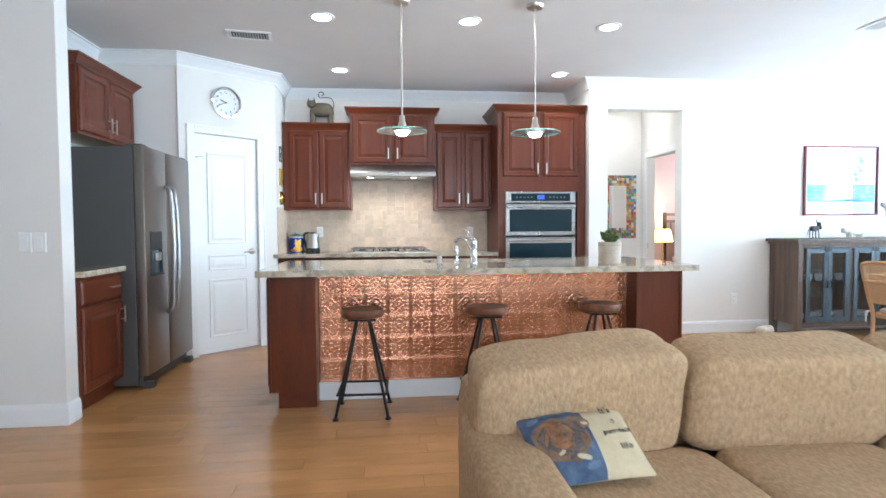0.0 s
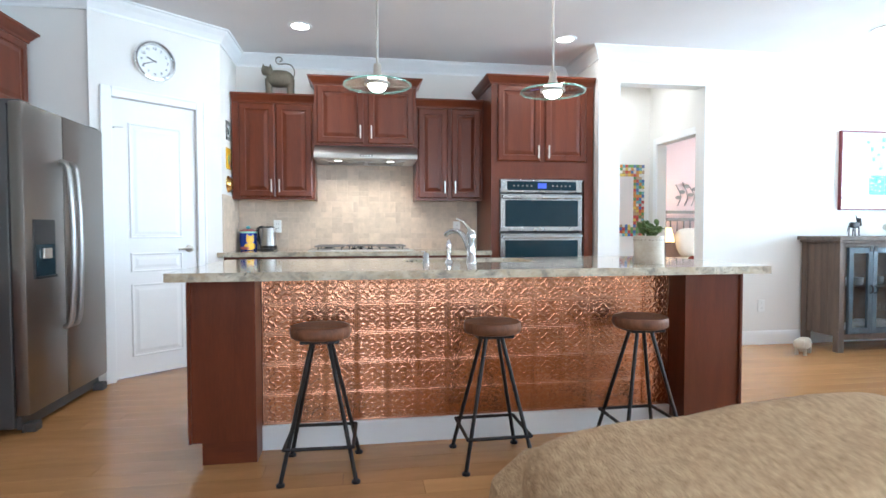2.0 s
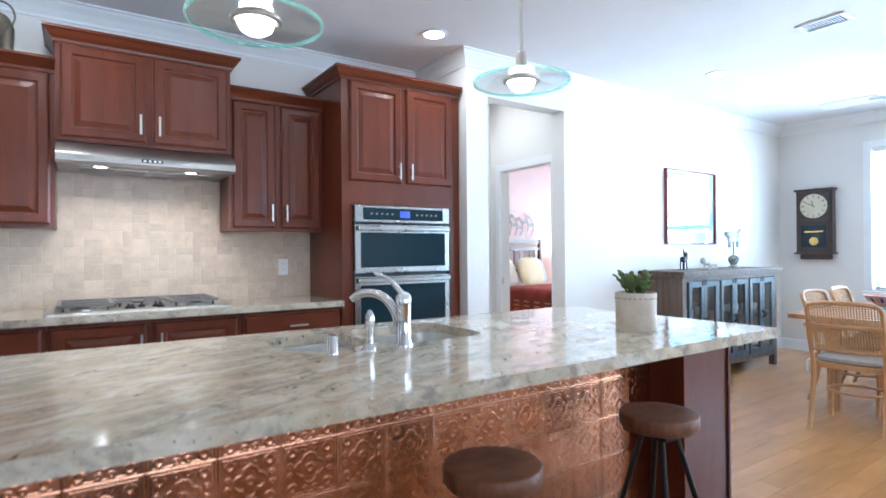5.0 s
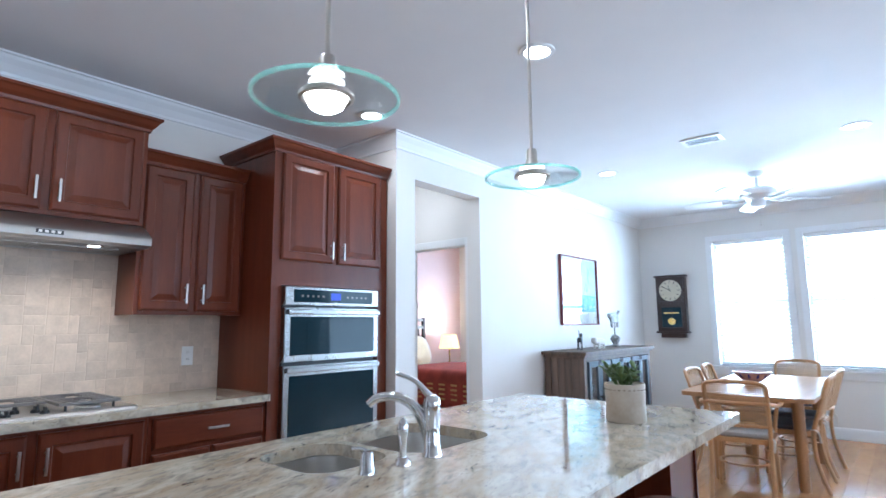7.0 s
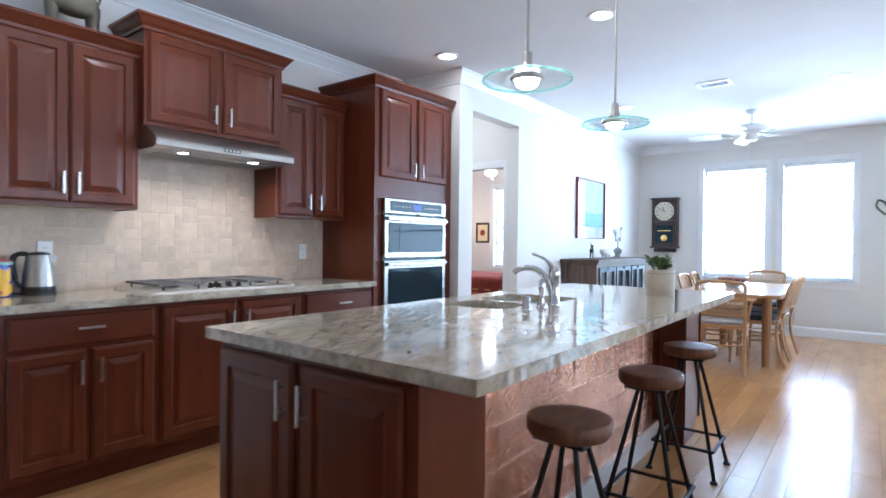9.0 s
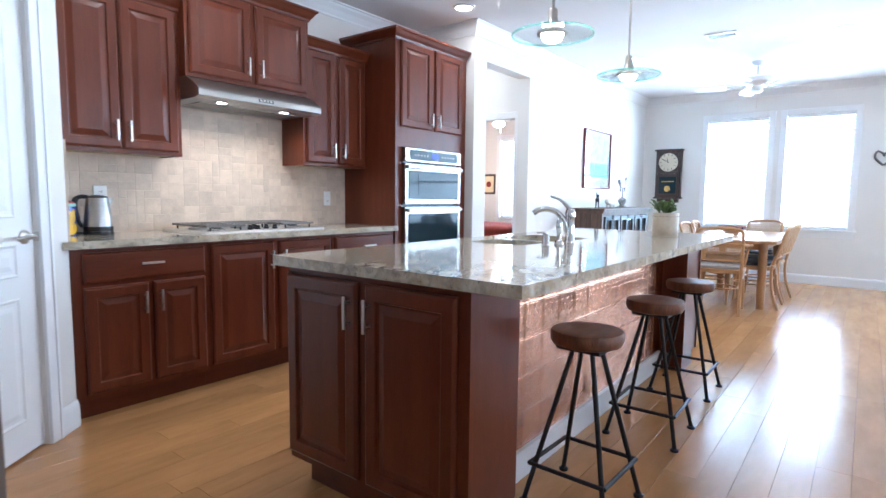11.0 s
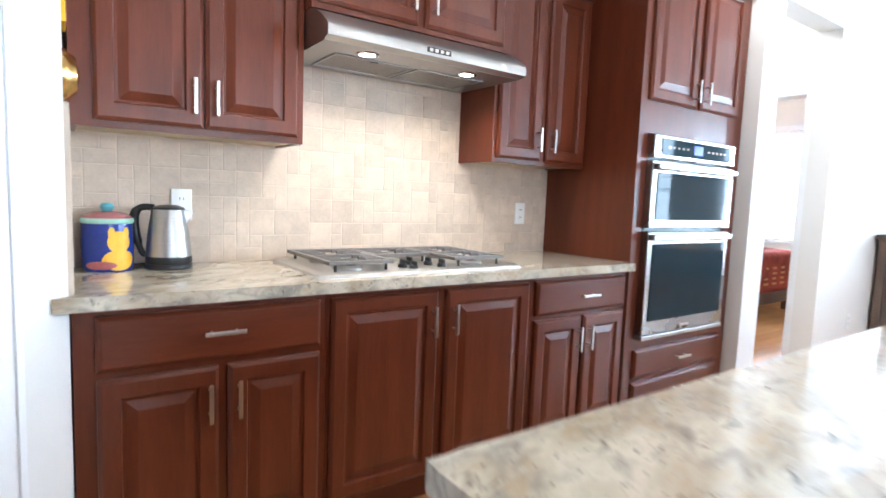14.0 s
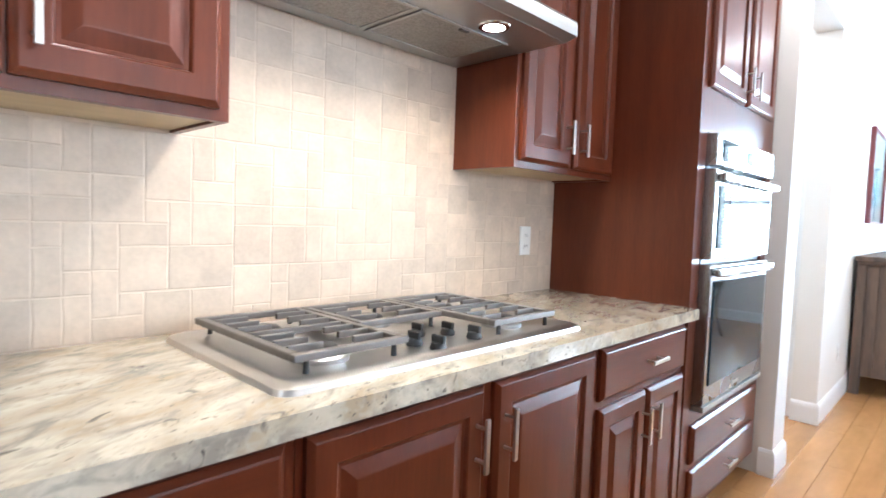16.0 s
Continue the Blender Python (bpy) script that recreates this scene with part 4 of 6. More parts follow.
def faucet():
    f = thing("faucet", T(1.384, 4.345, 0.914, 38) @ Matrix.Scale(0.90, 4), "chrome single-lever kitchen faucet on the island", "faucet")
    part("body", lathe([(0.001, 0), (0.034, 0), (0.034, 0.008), (0.028, 0.016), (0.0265, 0.10), (0.0285, 0.15), (0.030, 0.17), (0.027, 0.19), (0.014, 0.202), (0.001, 0.204)], 24), CHROME, f, smooth=True)
    pts = bend([(0, 0.012, 0.06), (0, 0.035, 0.125), (0, 0.075, 0.175), (0, 0.13, 0.196), (0, 0.185, 0.190), (0, 0.215, 0.170)], 5)
    part("spout", tube(pts, [0.019 - 0.004 * i / len(pts) for i in range(len(pts))], 14), CHROME, f, smooth=True)
    pts = bend([(0, 0.0, 0.185), (0, 0.03, 0.222), (0, 0.065, 0.252), (0, 0.12, 0.272)], 4)
    part("lever", tube(pts, [0.015, 0.014, 0.012, 0.011, 0.010, 0.010, 0.009, 0.009, 0.008, 0.008, 0.008, 0.008, 0.006], 10), CHROME, f, smooth=True)
    d = thing("side_sprayer", T(1.258, 4.345, 0.914) @ Matrix.Scale(0.92, 4), "chrome side sprayer standing on the island", "sprayer")
    part("base", lathe([(0.001, 0), (0.026, 0), (0.024, 0.012), (0.016, 0.022), (0.001, 0.022)], 20), CHROME, d, smooth=True)
    part("nozzle", lathe([(0.013, 0.02), (0.012, 0.05), (0.015, 0.08), (0.018, 0.105), (0.015, 0.125), (0.006, 0.140), (0.001, 0.141)], 18), CHROME, d, smooth=True)
    # chrome cap of the air gap, left of the sprayer
    a = thing("soap_dispenser", T(1.132, 4.355, 0.914) @ Matrix.Scale(0.92, 4), "short chrome air gap cap on the island", "air gap")
    part("cap", lathe([(0.001, 0), (0.024, 0), (0.022, 0.012), (0.019, 0.016), (0.019, 0.055), (0.014, 0.062), (0.001, 0.063)], 20), CHROME, a, smooth=True)
    part("hook", tube(bend([(0, 0, 0.06), (-0.006, 0.018, 0.068), (-0.02, 0.045, 0.066)], 4), 0.005, 8), CHROME, a, smooth=True)


faucet()


# ---- cooktop ----
def cooktop():
    x0, y0 = 0.324, 6.142
    W, D = 0.920, 0.525
    c = thing("gas_cooktop", T(x0, y0, 0.914), "stainless gas cooktop with cast iron grates", "cooktop")
    bm = bm_new()
    loops = []
    for g, z in ((0, 0.0), (0.004, 0.010), (0.018, 0.016), (0.045, 0.014), (0.055, 0.008)):
        loops.append([bm.verts.new((x, y, z)) for x, y in outline(W / 2, D / 2, W - 2 * g, D - 2 * g, 0.035)])
    for a, b in zip(loops, loops[1:]):
        for k in range(len(a)):
            bm.faces.new((a[k], a[(k + 1) % len(a)], b[(k + 1) % len(b)], b[k]))
    bm.faces.new(loops[-1])
    part("pan", bm, PANSTEEL, c, smooth=True)
    burners = [(0.17, 0.15), (0.17, 0.38), (0.452, 0.36), (0.735, 0.38), (0.735, 0.15)]
    for bx, by in burners:
        b = part("burner", lathe([(0.055, 0.008), (0.055, 0.016), (0.045, 0.024), (0.001, 0.024)], 20, m=T(bx, by, 0)), STEEL, c, smooth=True)
        part("burner_cap", lathe([(0.034, 0.024), (0.036, 0.030), (0.030, 0.035), (0.001, 0.036)], 20, m=T(bx, by, 0)), BLACK, b, smooth=True)
    for gx0, gx1, gy0 in ((0.055, 0.315, 0.055), (0.320, 0.585, 0.225), (0.590, 0.850, 0.055)):
        bm = bm_new()
        gy1, z0, z1 = 0.480, 0.036, 0.050
        t = 0.012
        add_box(bm, gx0, gy0, z0, gx1, gy0 + 0.020, z1, 0.003)
        add_box(bm, gx0, gy1 - 0.020, z0, gx1, gy1, z1, 0.003)
        add_box(bm, gx0, gy0 + 0.0205, z0, gx0 + 0.020, gy1 - 0.0205, z1, 0.003)
        add_box(bm, gx1 - 0.020, gy0 + 0.0205, z0, gx1, gy1 - 0.0205, z1, 0.003)
        cx = (gx0 + gx1) / 2
        mids = [(gy0 + gy1) / 2] if gy1 - gy0 > 0.3 else []
        for my in mids:
            add_box(bm, gx0 + 0.0205, my - t / 2, z0, gx1 - 0.0205, my + t / 2, z1, 0.002)
        spans = [(gy0 + 0.02, gy1 - 0.02)] if not mids else [(gy0 + 0.02, mids[0] - t / 2), (mids[0] + t / 2, gy1 - 0.02)]
        for a, b in spans:
            m2 = (a + b) / 2
            for yy in (a + (b - a) * 0.22, m2, b - (b - a) * 0.22):
                add_box(bm, gx0 + 0.0205, yy - 0.005, z0 + 0.002, cx - 0.035, yy + 0.005, z1 + 0.002, 0.002)
                add_box(bm, cx + 0.035, yy - 0.005, z0 + 0.002, gx1 - 0.0205, yy + 0.005, z1 + 0.002, 0.002)
        g = part("grate", bm, CAST, c, "cast iron grate")
        for fx in (gx0 + 0.03, gx1 - 0.03):
            for fy in (gy0 + 0.012, gy1 - 0.012):
                part("grate_foot", lathe([(0.006, 0.012), (0.005, 0.037)], 8, m=T(fx, fy, 0)), BLACK, g)
    for kx, ky in ((0.385, 0.115), (0.400, 0.055), (0.455, 0.180), (0.525, 0.148), (0.545, 0.080)):
        k = part("knob", lathe([(0.018, 0.010), (0.019, 0.015), (0.015, 0.025), (0.001, 0.027)], 18, m=T(kx, ky, 0)), BLACK, c, "black control knob", True)
        part("grip", box(kx - 0.005, ky - 0.018, 0.024, kx + 0.005, ky + 0.018, 0.041, 0.003), BLACK, k)


cooktop()


# ---- refrigerator and side counter ----
def fridge():
    f = thing("refrigerator", T(-0.99, 4.565, 0, 90), "side-by-side stainless refrigerator with an ice dispenser", "refrigerator")
    # local x runs along the wall, -y into the room
    w, h = 0.915, 1.785
    part("body", box(0.0, 0.075, 0.03, w, 0.685, h - 0.015, 0.006), FRIDGE_SIDE, f, "dark grey painted side")
    part("base_grille", box(0.02, 0.05, 0.02, w - 0.02, 0.076, 0.095), FRIDGE_SIDE, f)
    for x in (0.03, w - 0.10):
        part("foot", box(x, -0.01, 0.0, x + 0.07, 0.06, 0.05, 0.008), FRIDGE_SIDE, f)
    for x in (0.02, w - 0.12):
        part("hinge_cap", box(x, 0.02, h - 0.015, x + 0.10, 0.14, h + 0.012, 0.005), FRIDGE_SIDE, f)
    split = 0.405
    for name, x0, x1 in (("freezer_door", 0.0, split - 0.004), ("fridge_door", split + 0.004, w)):
        bm = bm_new()
        add_box(bm, x0, 0.0, 0.10, x1, 0.070, h, 0.014)
        d = part(name, bm, FRIDGE, f, "brushed stainless door", True)
        hx = split - 0.045 if x0 == 0 else split + 0.045
        pts = bend([(hx, 0.0, 0.52), (hx, -0.045, 0.56), (hx, -0.062, 0.80), (hx, -0.066, 1.02), (hx, -0.062, 1.24), (hx, -0.045, 1.47), (hx, 0.0, 1.51)], 5)
        part("handle", tube(pts, 0.015, 10), STEEL, d, "long bowed steel handle", True)
        if x0 == 0:
            part("dispenser", box(0.07, -0.006, 0.83, 0.285, 0.001, 1.16, 0.003), BLACK, d, "black ice and water dispenser")
            part("dispenser_recess", box(0.085, -0.008, 0.845, 0.27, -0.0062, 1.02), OVENGLASS, d)
            part("paddle", box(0.14, -0.022, 0.94, 0.22, -0.008, 1.0, 0.004), NICKEL, d)
            part("tray", box(0.085, -0.022, 0.83, 0.27, -0.006, 0.845, 0.003), BLACK, d)


fridge()
c = base_cabinet(0, 0.555, "narrow cherry base cabinet beside the refrigerator",
                 [(0.022, 0.700, 0.533, 0.852, "drawer", (0.39, 0.783, 0.116, False)),
                  (0.022, 0.135, 0.533, 0.678, "door", (0.500, 0.575, 0.116, True))])
c.matrix_basis = T(-1.165, 4.000, 0, 90)
solid("countertop", box(-1.758, 3.998, 0.876, -1.125, 4.56, 0.914, 0.005), GRANITE, "short granite worktop beside the refrigerator", "countertop")


# ---- stools ----
def stool(x, y, rz, label):
    s = thing("bar_stool", T(x, y, 0, rz) @ Matrix.Diagonal((1, 1, 0.962, 1)), label, "stool", "bar stools at the island")
    bm = lathe([(0.001, 0.632), (0.118, 0.632), (0.130, 0.637), (0.136, 0.648), (0.137, 0.664), (0.136, 0.680), (0.132, 0.688), (0.124, 0.690), (0.08, 0.689), (0.04, 0.689), (0.001, 0.689)], 48)
    for v in bm.verts:
        k = 1 + 0.035 * noise.noise(Vector((v.co.x * 7, v.co.y * 7, x))) + 0.022 * noise.noise(Vector((v.co.x * 30, v.co.y * 30, v.co.z * 40)))
        v.co.x, v.co.y = v.co.x * k, v.co.y * k * 0.98
    part("seat", bm, SEATWOOD, s, "live-edge dark wood seat", True)
    part("seat_plate", box(-0.085, -0.085, 0.616, 0.085, 0.085, 0.632, 0.003), IRON, s)
    foot, top = 0.160, 0.038
    for sx in (-1, 1):
        for sy in (-1, 1):
            leg = part("leg", tube([(sx * top, sy * top, 0.614), (sx * foot, sy * foot, 0.012)], 0.0095, 8), IRON, s)
            part("foot", lathe([(0.019, 0.0), (0.019, 0.010), (0.011, 0.016)], 10, m=T(sx * foot, sy * foot, 0)), IRON, leg)
    u, z = 0.148, 0.158  # the rails run round the outside of the legs
    for a, b in (((-u, -u), (u, -u)), ((u, -u), (u, u)), ((u, u), (-u, u)), ((-u, u), (-u, -u))):
        part("foot_rail", tube([(*a, z), (*b, z)], 0.0085, 8), IRON, s)
    return s


stool(0.594, 3.895, -2, "round wooden bar stool on a black iron frame")
stool(1.392, 3.890, 1, "round wooden bar stool on a black iron frame")
stool(2.165, 3.915, 0, "round wooden bar stool on a black iron frame")


# ---- ceiling fixtures ----
def can_light(x, y):
    c = thing("recessed_light", T(x, y, H), "white recessed ceiling light, switched on", "ceiling light", "recessed ceiling lights")
    part("trim_ring", lathe([(0.068, -0.001), (0.070, -0.008), (0.092, -0.006), (0.096, 0.0), (0.068, 0.0)], 28, ring=True), TRIM, c, smooth=True)
    area_lamp("can_light", (x, y, H - 0.012), (x, y, 0), 0.12, 0.12, 6.5, (1.0, 0.93, 0.82), "DISK")
    part("lamp", lathe([(0.001, -0.004), (0.068, -0.004), (0.068, -0.001), (0.001, -0.001)], 24), LAMPW, c, "lit lamp")


# the last, over the hall, is out of view, added to brighten the hall
for x, y in ((0.29, 4.56), (1.39, 4.55), (2.50, 4.575), (0.31, 5.91), (2.525, 5.89), (5.02, 5.29), (5.02, 3.37), (3.5, 6.65)):
    can_light(x, y)


def pendant(x, y):
    p = thing("pendant_lamp", T(x, y, 0), "clear glass disc pendant lamp on a nickel rod, lit", "pendant lamp", "pendant lamps over the island")
    part("canopy", lathe([(0.001, H), (0.062, H), (0.062, H - 0.012), (0.052, H - 0.026), (0.01, H - 0.03), (0.001, H - 0.03)], 24), NICKEL, p, smooth=True)
    part("rod", lathe([(0.0065, 1.924), (0.0065, H - 0.028)], 10), NICKEL, p, smooth=True)
    part("socket", lathe([(0.001, 1.949), (0.017, 1.949), (0.020, 1.939), (0.020, 1.909), (0.024, 1.899), (0.030, 1.879), (0.036, 1.864), (0.036, 1.8605), (0.001, 1.8605)], 24), NICKEL, p, smooth=True)
    z = 1.856
    disc = part("glass_disc", lathe([(0.030, z), (0.10, z - 0.002), (0.168, z - 0.010), (0.168, z - 0.018), (0.10, z - 0.010), (0.030, z - 0.008)], 48, ring=True), DISC, p, "clear glass disc", True)
    disc.visible_shadow = False
    rim = part("rim", lathe([(0.168, z - 0.0195), (0.175, z - 0.018), (0.176, z - 0.012), (0.168, z - 0.009)], 48, ring=True), RIMGREEN, p, "green polished glass edge", True)
    rim.visible_shadow = False
    part("bulb_collar", lathe([(0.058, 1.8565), (0.066, 1.85), (0.066, 1.842), (0.058, 1.838), (0.050, 1.842), (0.050, 1.8565)], 28, ring=True), NICKEL, p, smooth=True)
    part("bulb", lathe([(0.047, 1.856), (0.047, 1.838), (0.040, 1.821), (0.024, 1.811), (0.001, 1.808)], 20), BULB, p, "bright lit bulb", True)


pendant(0.866, 4.215)
pendant(1.808, 4.218)


def vent(x, y, w, d, rz):
    v = thing("ceiling_vent", T(x, y, H, rz), "white metal ceiling air vent", "vent")
    bm = bm_new()
    for x0, x1, y0, y1 in ((-w / 2, w / 2, -d / 2, -d / 2 + 0.025), (-w / 2, w / 2, d / 2 - 0.025, d / 2), (-w / 2, -w / 2 + 0.025, -d / 2 + 0.025, d / 2 - 0.025), (w / 2 - 0.025, w / 2, -d / 2 + 0.025, d / 2 - 0.025)):
        add_box(bm, x0, y0, -0.010, x1, y1, -0.0005, 0.002)
    part("frame", bm, TRIM, v)
    # dark sheet on the uncut ceiling stands in for the shade inside the duct
    part("backing", box(-w / 2 + 0.025, -d / 2 + 0.025, -0.002, w / 2 - 0.025, d / 2 - 0.025, -0.0005), INK, v)
    n = 14
    for i in range(n):
        xx = -w / 2 + 0.035 + (w - 0.07) * i / (n - 1)
        b = bm_new()
        add_box(b, -0.001, -d / 2 + 0.026, -0.010, 0.001, d / 2 - 0.026, -0.002)
        part("slat", b, TRIM, v, m=pose(xx, 0, 0, 0, 22, 0))


vent(-0.33, 4.99, 0.34, 0.20, 8)
vent(4.60, 4.32, 0.29, 0.19, 90)


def ceiling_fan(x, y, z_drop=0.30):
    f = thing("ceiling_fan", T(x, y, H), "white five-blade ceiling fan at rest", "ceiling fan")
    part("canopy", lathe([(0.001, 0), (0.07, 0), (0.066, -0.02), (0.035, -0.05), (0.001, -0.052)], 24), TRIM, f, smooth=True)
    part("rod", lathe([(0.014, -0.17), (0.014, -0.04)], 12), TRIM, f)
    part("motor", lathe([(0.001, -0.15), (0.05, -0.155), (0.13, -0.17), (0.16, -0.195), (0.16, -0.235), (0.13, -0.262), (0.07, -0.275), (0.001, -0.275)], 32), TRIM, f, smooth=True)
    part("switch_housing", lathe([(0.055, -0.275), (0.060, -0.285), (0.060, -0.33), (0.045, -0.345), (0.001, -0.347)], 24), TRIM, f, smooth=True)
    part("pull_chain", tube([(0.05, 0, -0.34), (0.05, 0, -0.50)], 0.0018, 5), NICKEL, f)
    part("chain_ball", lathe([(0.001, -0.52), (0.008, -0.512), (0.008, -0.504), (0.001, -0.497)], 10, m=T(0.05, 0, 0)), NICKEL, f)
    for i in range(5):
        a = 20 + 72 * i
        b = bm_new()
        pts = [(0.24, 0.055), (0.32, 0.062), (0.56, 0.072), (0.62, 0.068), (0.655, 0.045), (0.665, 0.0)]
        out = [(x, y) for x, y in pts] + [(x, -y) for x, y in pts[-2::-1]]
        lo = [b.verts.new((x, y, -0.004)) for x, y in out]
        hi = [b.verts.new((x, y, 0.004)) for x, y in out]
        b.faces.new(lo[::-1])
        b.faces.new(hi)
        for k in range(len(out)):
            b.faces.new((lo[k], lo[(k + 1) % len(out)], hi[(k + 1) % len(out)], hi[k]))
        bl = part("blade", b, TRIM, f, "white fan blade", m=T(0, 0, -0.262, a) @ pose(0, 0, 0, 12, 0, 0))
        part("blade_arm", tube(bend([(0.10, 0, 0.0), (0.17, 0, -0.018), (0.25, 0, -0.008), (0.31, 0, -0.006)], 4), [0.012] * 6 + [0.016] * 7, 8), TRIM, bl)
    return f


ceiling_fan(5.95, 4.2)
f = ceiling_fan(6.3, 7.9)
f["label"] = "white bedroom ceiling fan with a lit globe lamp"
part("globe", lathe([(0.001, -0.46), (0.06, -0.45), (0.095, -0.42), (0.10, -0.39), (0.07, -0.352), (0.055, -0.348), (0.001, -0.348)], 24), glow("globe_lamp", (1.0, 0.95, 0.85), 14), f, "lit globe lamp", True)
area_lamp("globe_light", (6.3, 7.9, 2.26), (6.3, 7.9, 0), 0.16, 0.16, 32, (1.0, 0.94, 0.84), "DISK")


# ---- sofa ----
def sofa():
    s = thing("sofa", T(0.972, 1.315, 0.0), "beige chenille three-seat sofa with loose back cushions", "sofa")
    L = 2.10
    part("frame", soft_box(L - 0.10, 0.92, 0.36, 6, 14, m=T(L / 2, 0.50, 0.05)), FABRIC, s, smooth=True)
    part("back", soft_box(L - 0.06, 0.20, 0.65, 8, 9, m=T(L / 2, 0.98, 0.05)), FABRIC, s, smooth=True)
    for x in (0.11, L - 0.11):
        a = soft_box(0.22, 0.92, 0.53, 12, 7, 0.02, x, m=T(x, 0.47, 0.04))
        part("arm", a, FABRIC, s, "padded rounded arm", True)
    for x in (0.05, L - 0.13):
        for y in (0.08, 0.96):
            part("foot", box(x, y, 0.0, x + 0.08, y + 0.08, 0.06, 0.006), DARKWOOD, s)
    cw = (L - 0.44) / 3
    for i in range(3):
        part("seat_cushion", soft_box(cw - 0.006, 0.70, 0.17, 14, 7, 0.025, i * 3.0, m=T(0.22 + cw * (i + 0.5), 0.38, 0.315)), FABRIC, s, smooth=True)
    bw = (L - 0.02) / 3
    for i in range(3):
        m = T(0.01 + bw * (i + 0.5), 0.79, 0.465) @ pose(0, 0, 0, 12, 0, (2, -3, 2)[i])
        b = soft_box(bw - 0.015 - (0.025 if i == 0 else 0), 0.25, 0.345, 16, 6.5, 0.03, 1.3 + i * 5.0)
        for v in b.verts:  # crown of the cushion leans up towards its fuller end
            v.co.z += max(0.0, v.co.z) * (0.16 * v.co.x / bw if i == 0 else -0.03) + 0.006 * noise.noise(v.co * 9.0)
        bmesh.ops.transform(b, matrix=m, verts=b.verts)
        part("back_cushion", b, FABRIC, s, "plump loose back cushion", True)
    return s


sofa()


def throw_pillow():
    m = pose(1.285, 1.855, 0.560, -62, 0, 0) @ pose(0, 0, 0, 0, -5, 0) @ Matrix.Scale(0.98, 4)
    p = thing("throw_pillow", m, "small tapestry pillow with lettering, leaning on the sofa", "pillow")
    W, Hh = 0.33, 0.245

    def puff(x0, x1, off):
        bm = bm_new()
        n = 18
        g = []
        for j in range(n + 1):
            row = []
            for i in range(n + 1):
                u, v = x0 + (x1 - x0) * i / n, -1 + 2 * j / n
                t = 0.045 * ((1 - u * u) * (1 - v * v)) ** 0.45 + off
                row.append(bm.verts.new((u * W / 2 * (1 - 0.04 * (1 - v * v)), -t, v * Hh / 2 * (1 - 0.06 * (1 - u * u)))))
            g.append(row)
        for j in range(n):
            for i in range(n):
                bm.faces.new((g[j][i], g[j][i + 1], g[j + 1][i + 1], g[j + 1][i]))
        return bm

    part("front_cover", puff(0.14, 1, 0.0), CREAMCLOTH, p, "cream woven panel", True)
    part("front_picture", puff(-1, 0.14, 0.0), DENIM, p, "blue woven panel", True)
    bk = puff(-1, 1, 0.0)
    for v in bk.verts:
        v.co.y = -v.co.y
    part("back_cover", bk, CREAMCLOTH, p, smooth=True)
    def patches(name, material, lift, shapes, label=""):
        bm = bm_new()
        for n, (cx, cz, rx, rz, turn) in enumerate(shapes):
            rim = []
            for k in range(26):
                a = 2 * math.pi * k / 26
                w = 1 + 0.16 * noise.noise(Vector((3.0 * math.cos(a), 3.0 * math.sin(a), 7.0 * n + lift * 900)))
                ex, ez = rx * w * math.cos(a), rz * w * math.sin(a)
                ct, st = math.cos(radians(turn)), math.sin(radians(turn))
                rim.append((cx + ex * ct - ez * st, cz + ex * st + ez * ct))

            def on(x, z):
                u, v = max(-0.98, min(0.98, x / (W / 2))), max(-0.98, min(0.98, z / (Hh / 2)))
                return bm.verts.new((x, -(0.045 * ((1 - u * u) * (1 - v * v)) ** 0.45 + lift + 0.00005 * n), z))

            loops = [[on(cx + (x - cx) * q, cz + (z - cz) * q) for x, z in rim] for q in (1.0, 0.7, 0.4)]
            for lo, hi in zip(loops, loops[1:]):
                for k in range(26):
                    bm.faces.new((lo[k], lo[(k + 1) % 26], hi[(k + 1) % 26], hi[k]))
            bm.faces.new(loops[-1])
        tagged(part(name, bm, material, p), label, kind="stuff")

    patches("woven_fold", PALEDENIM, 0.0010, [(-0.125, 0.085, 0.022, 0.010, 30), (-0.075, 0.100, 0.030, 0.008, 5), (-0.02, 0.102, 0.025, 0.008, -8), (0.005, -0.03, 0.008, 0.040, 10), (-0.14, -0.085, 0.012, 0.020, 20), (-0.01, -0.088, 0.022, 0.010, 15)], "pale blue woven folds")
    patches("woven_motif", FUR, 0.0018, [(-0.070, 0.005, 0.078, 0.078, 20), (-0.005, 0.052, 0.034, 0.026, -20)], "plain brown and grey woven shape")
    rnd = random.Random(17)
    for material, lift, count in ((GREYFUR, 0.0028, 34), (RUST, 0.0046, 18)):
        spots = []
        for i in range(count):
            a, d = rnd.uniform(0, 360), 0.068 * math.sqrt(rnd.random())
            x, z = -0.066 + d * math.cos(radians(a)), 0.005 + d * math.sin(radians(a))
            spots.append((x, z, rnd.uniform(0.012, 0.028), rnd.uniform(0.003, 0.007), a + 90 + rnd.uniform(-25, 25)))
        patches("woven_motif", material, lift, spots, "small woven patches in mixed browns")
    patches("woven_motif", CREAMCLOTH, 0.0062, [(-0.030, -0.066, 0.020, 0.008, -20), (-0.085, -0.045, 0.012, 0.005, 30), (0.012, 0.040, 0.010, 0.006, -20)], "cream woven patches")
    for text, z, size, x in (("It's", 0.078, 0.030, 0.090), ("a", 0.040, 0.028, 0.098), ("purrrfect", 0.002, 0.022, 0.094), ("life", -0.050, 0.030, 0.100)):
        words("lettering", text, size, INK, p, pose(x, -0.046, z, 90, 0, 0))


throw_pillow()


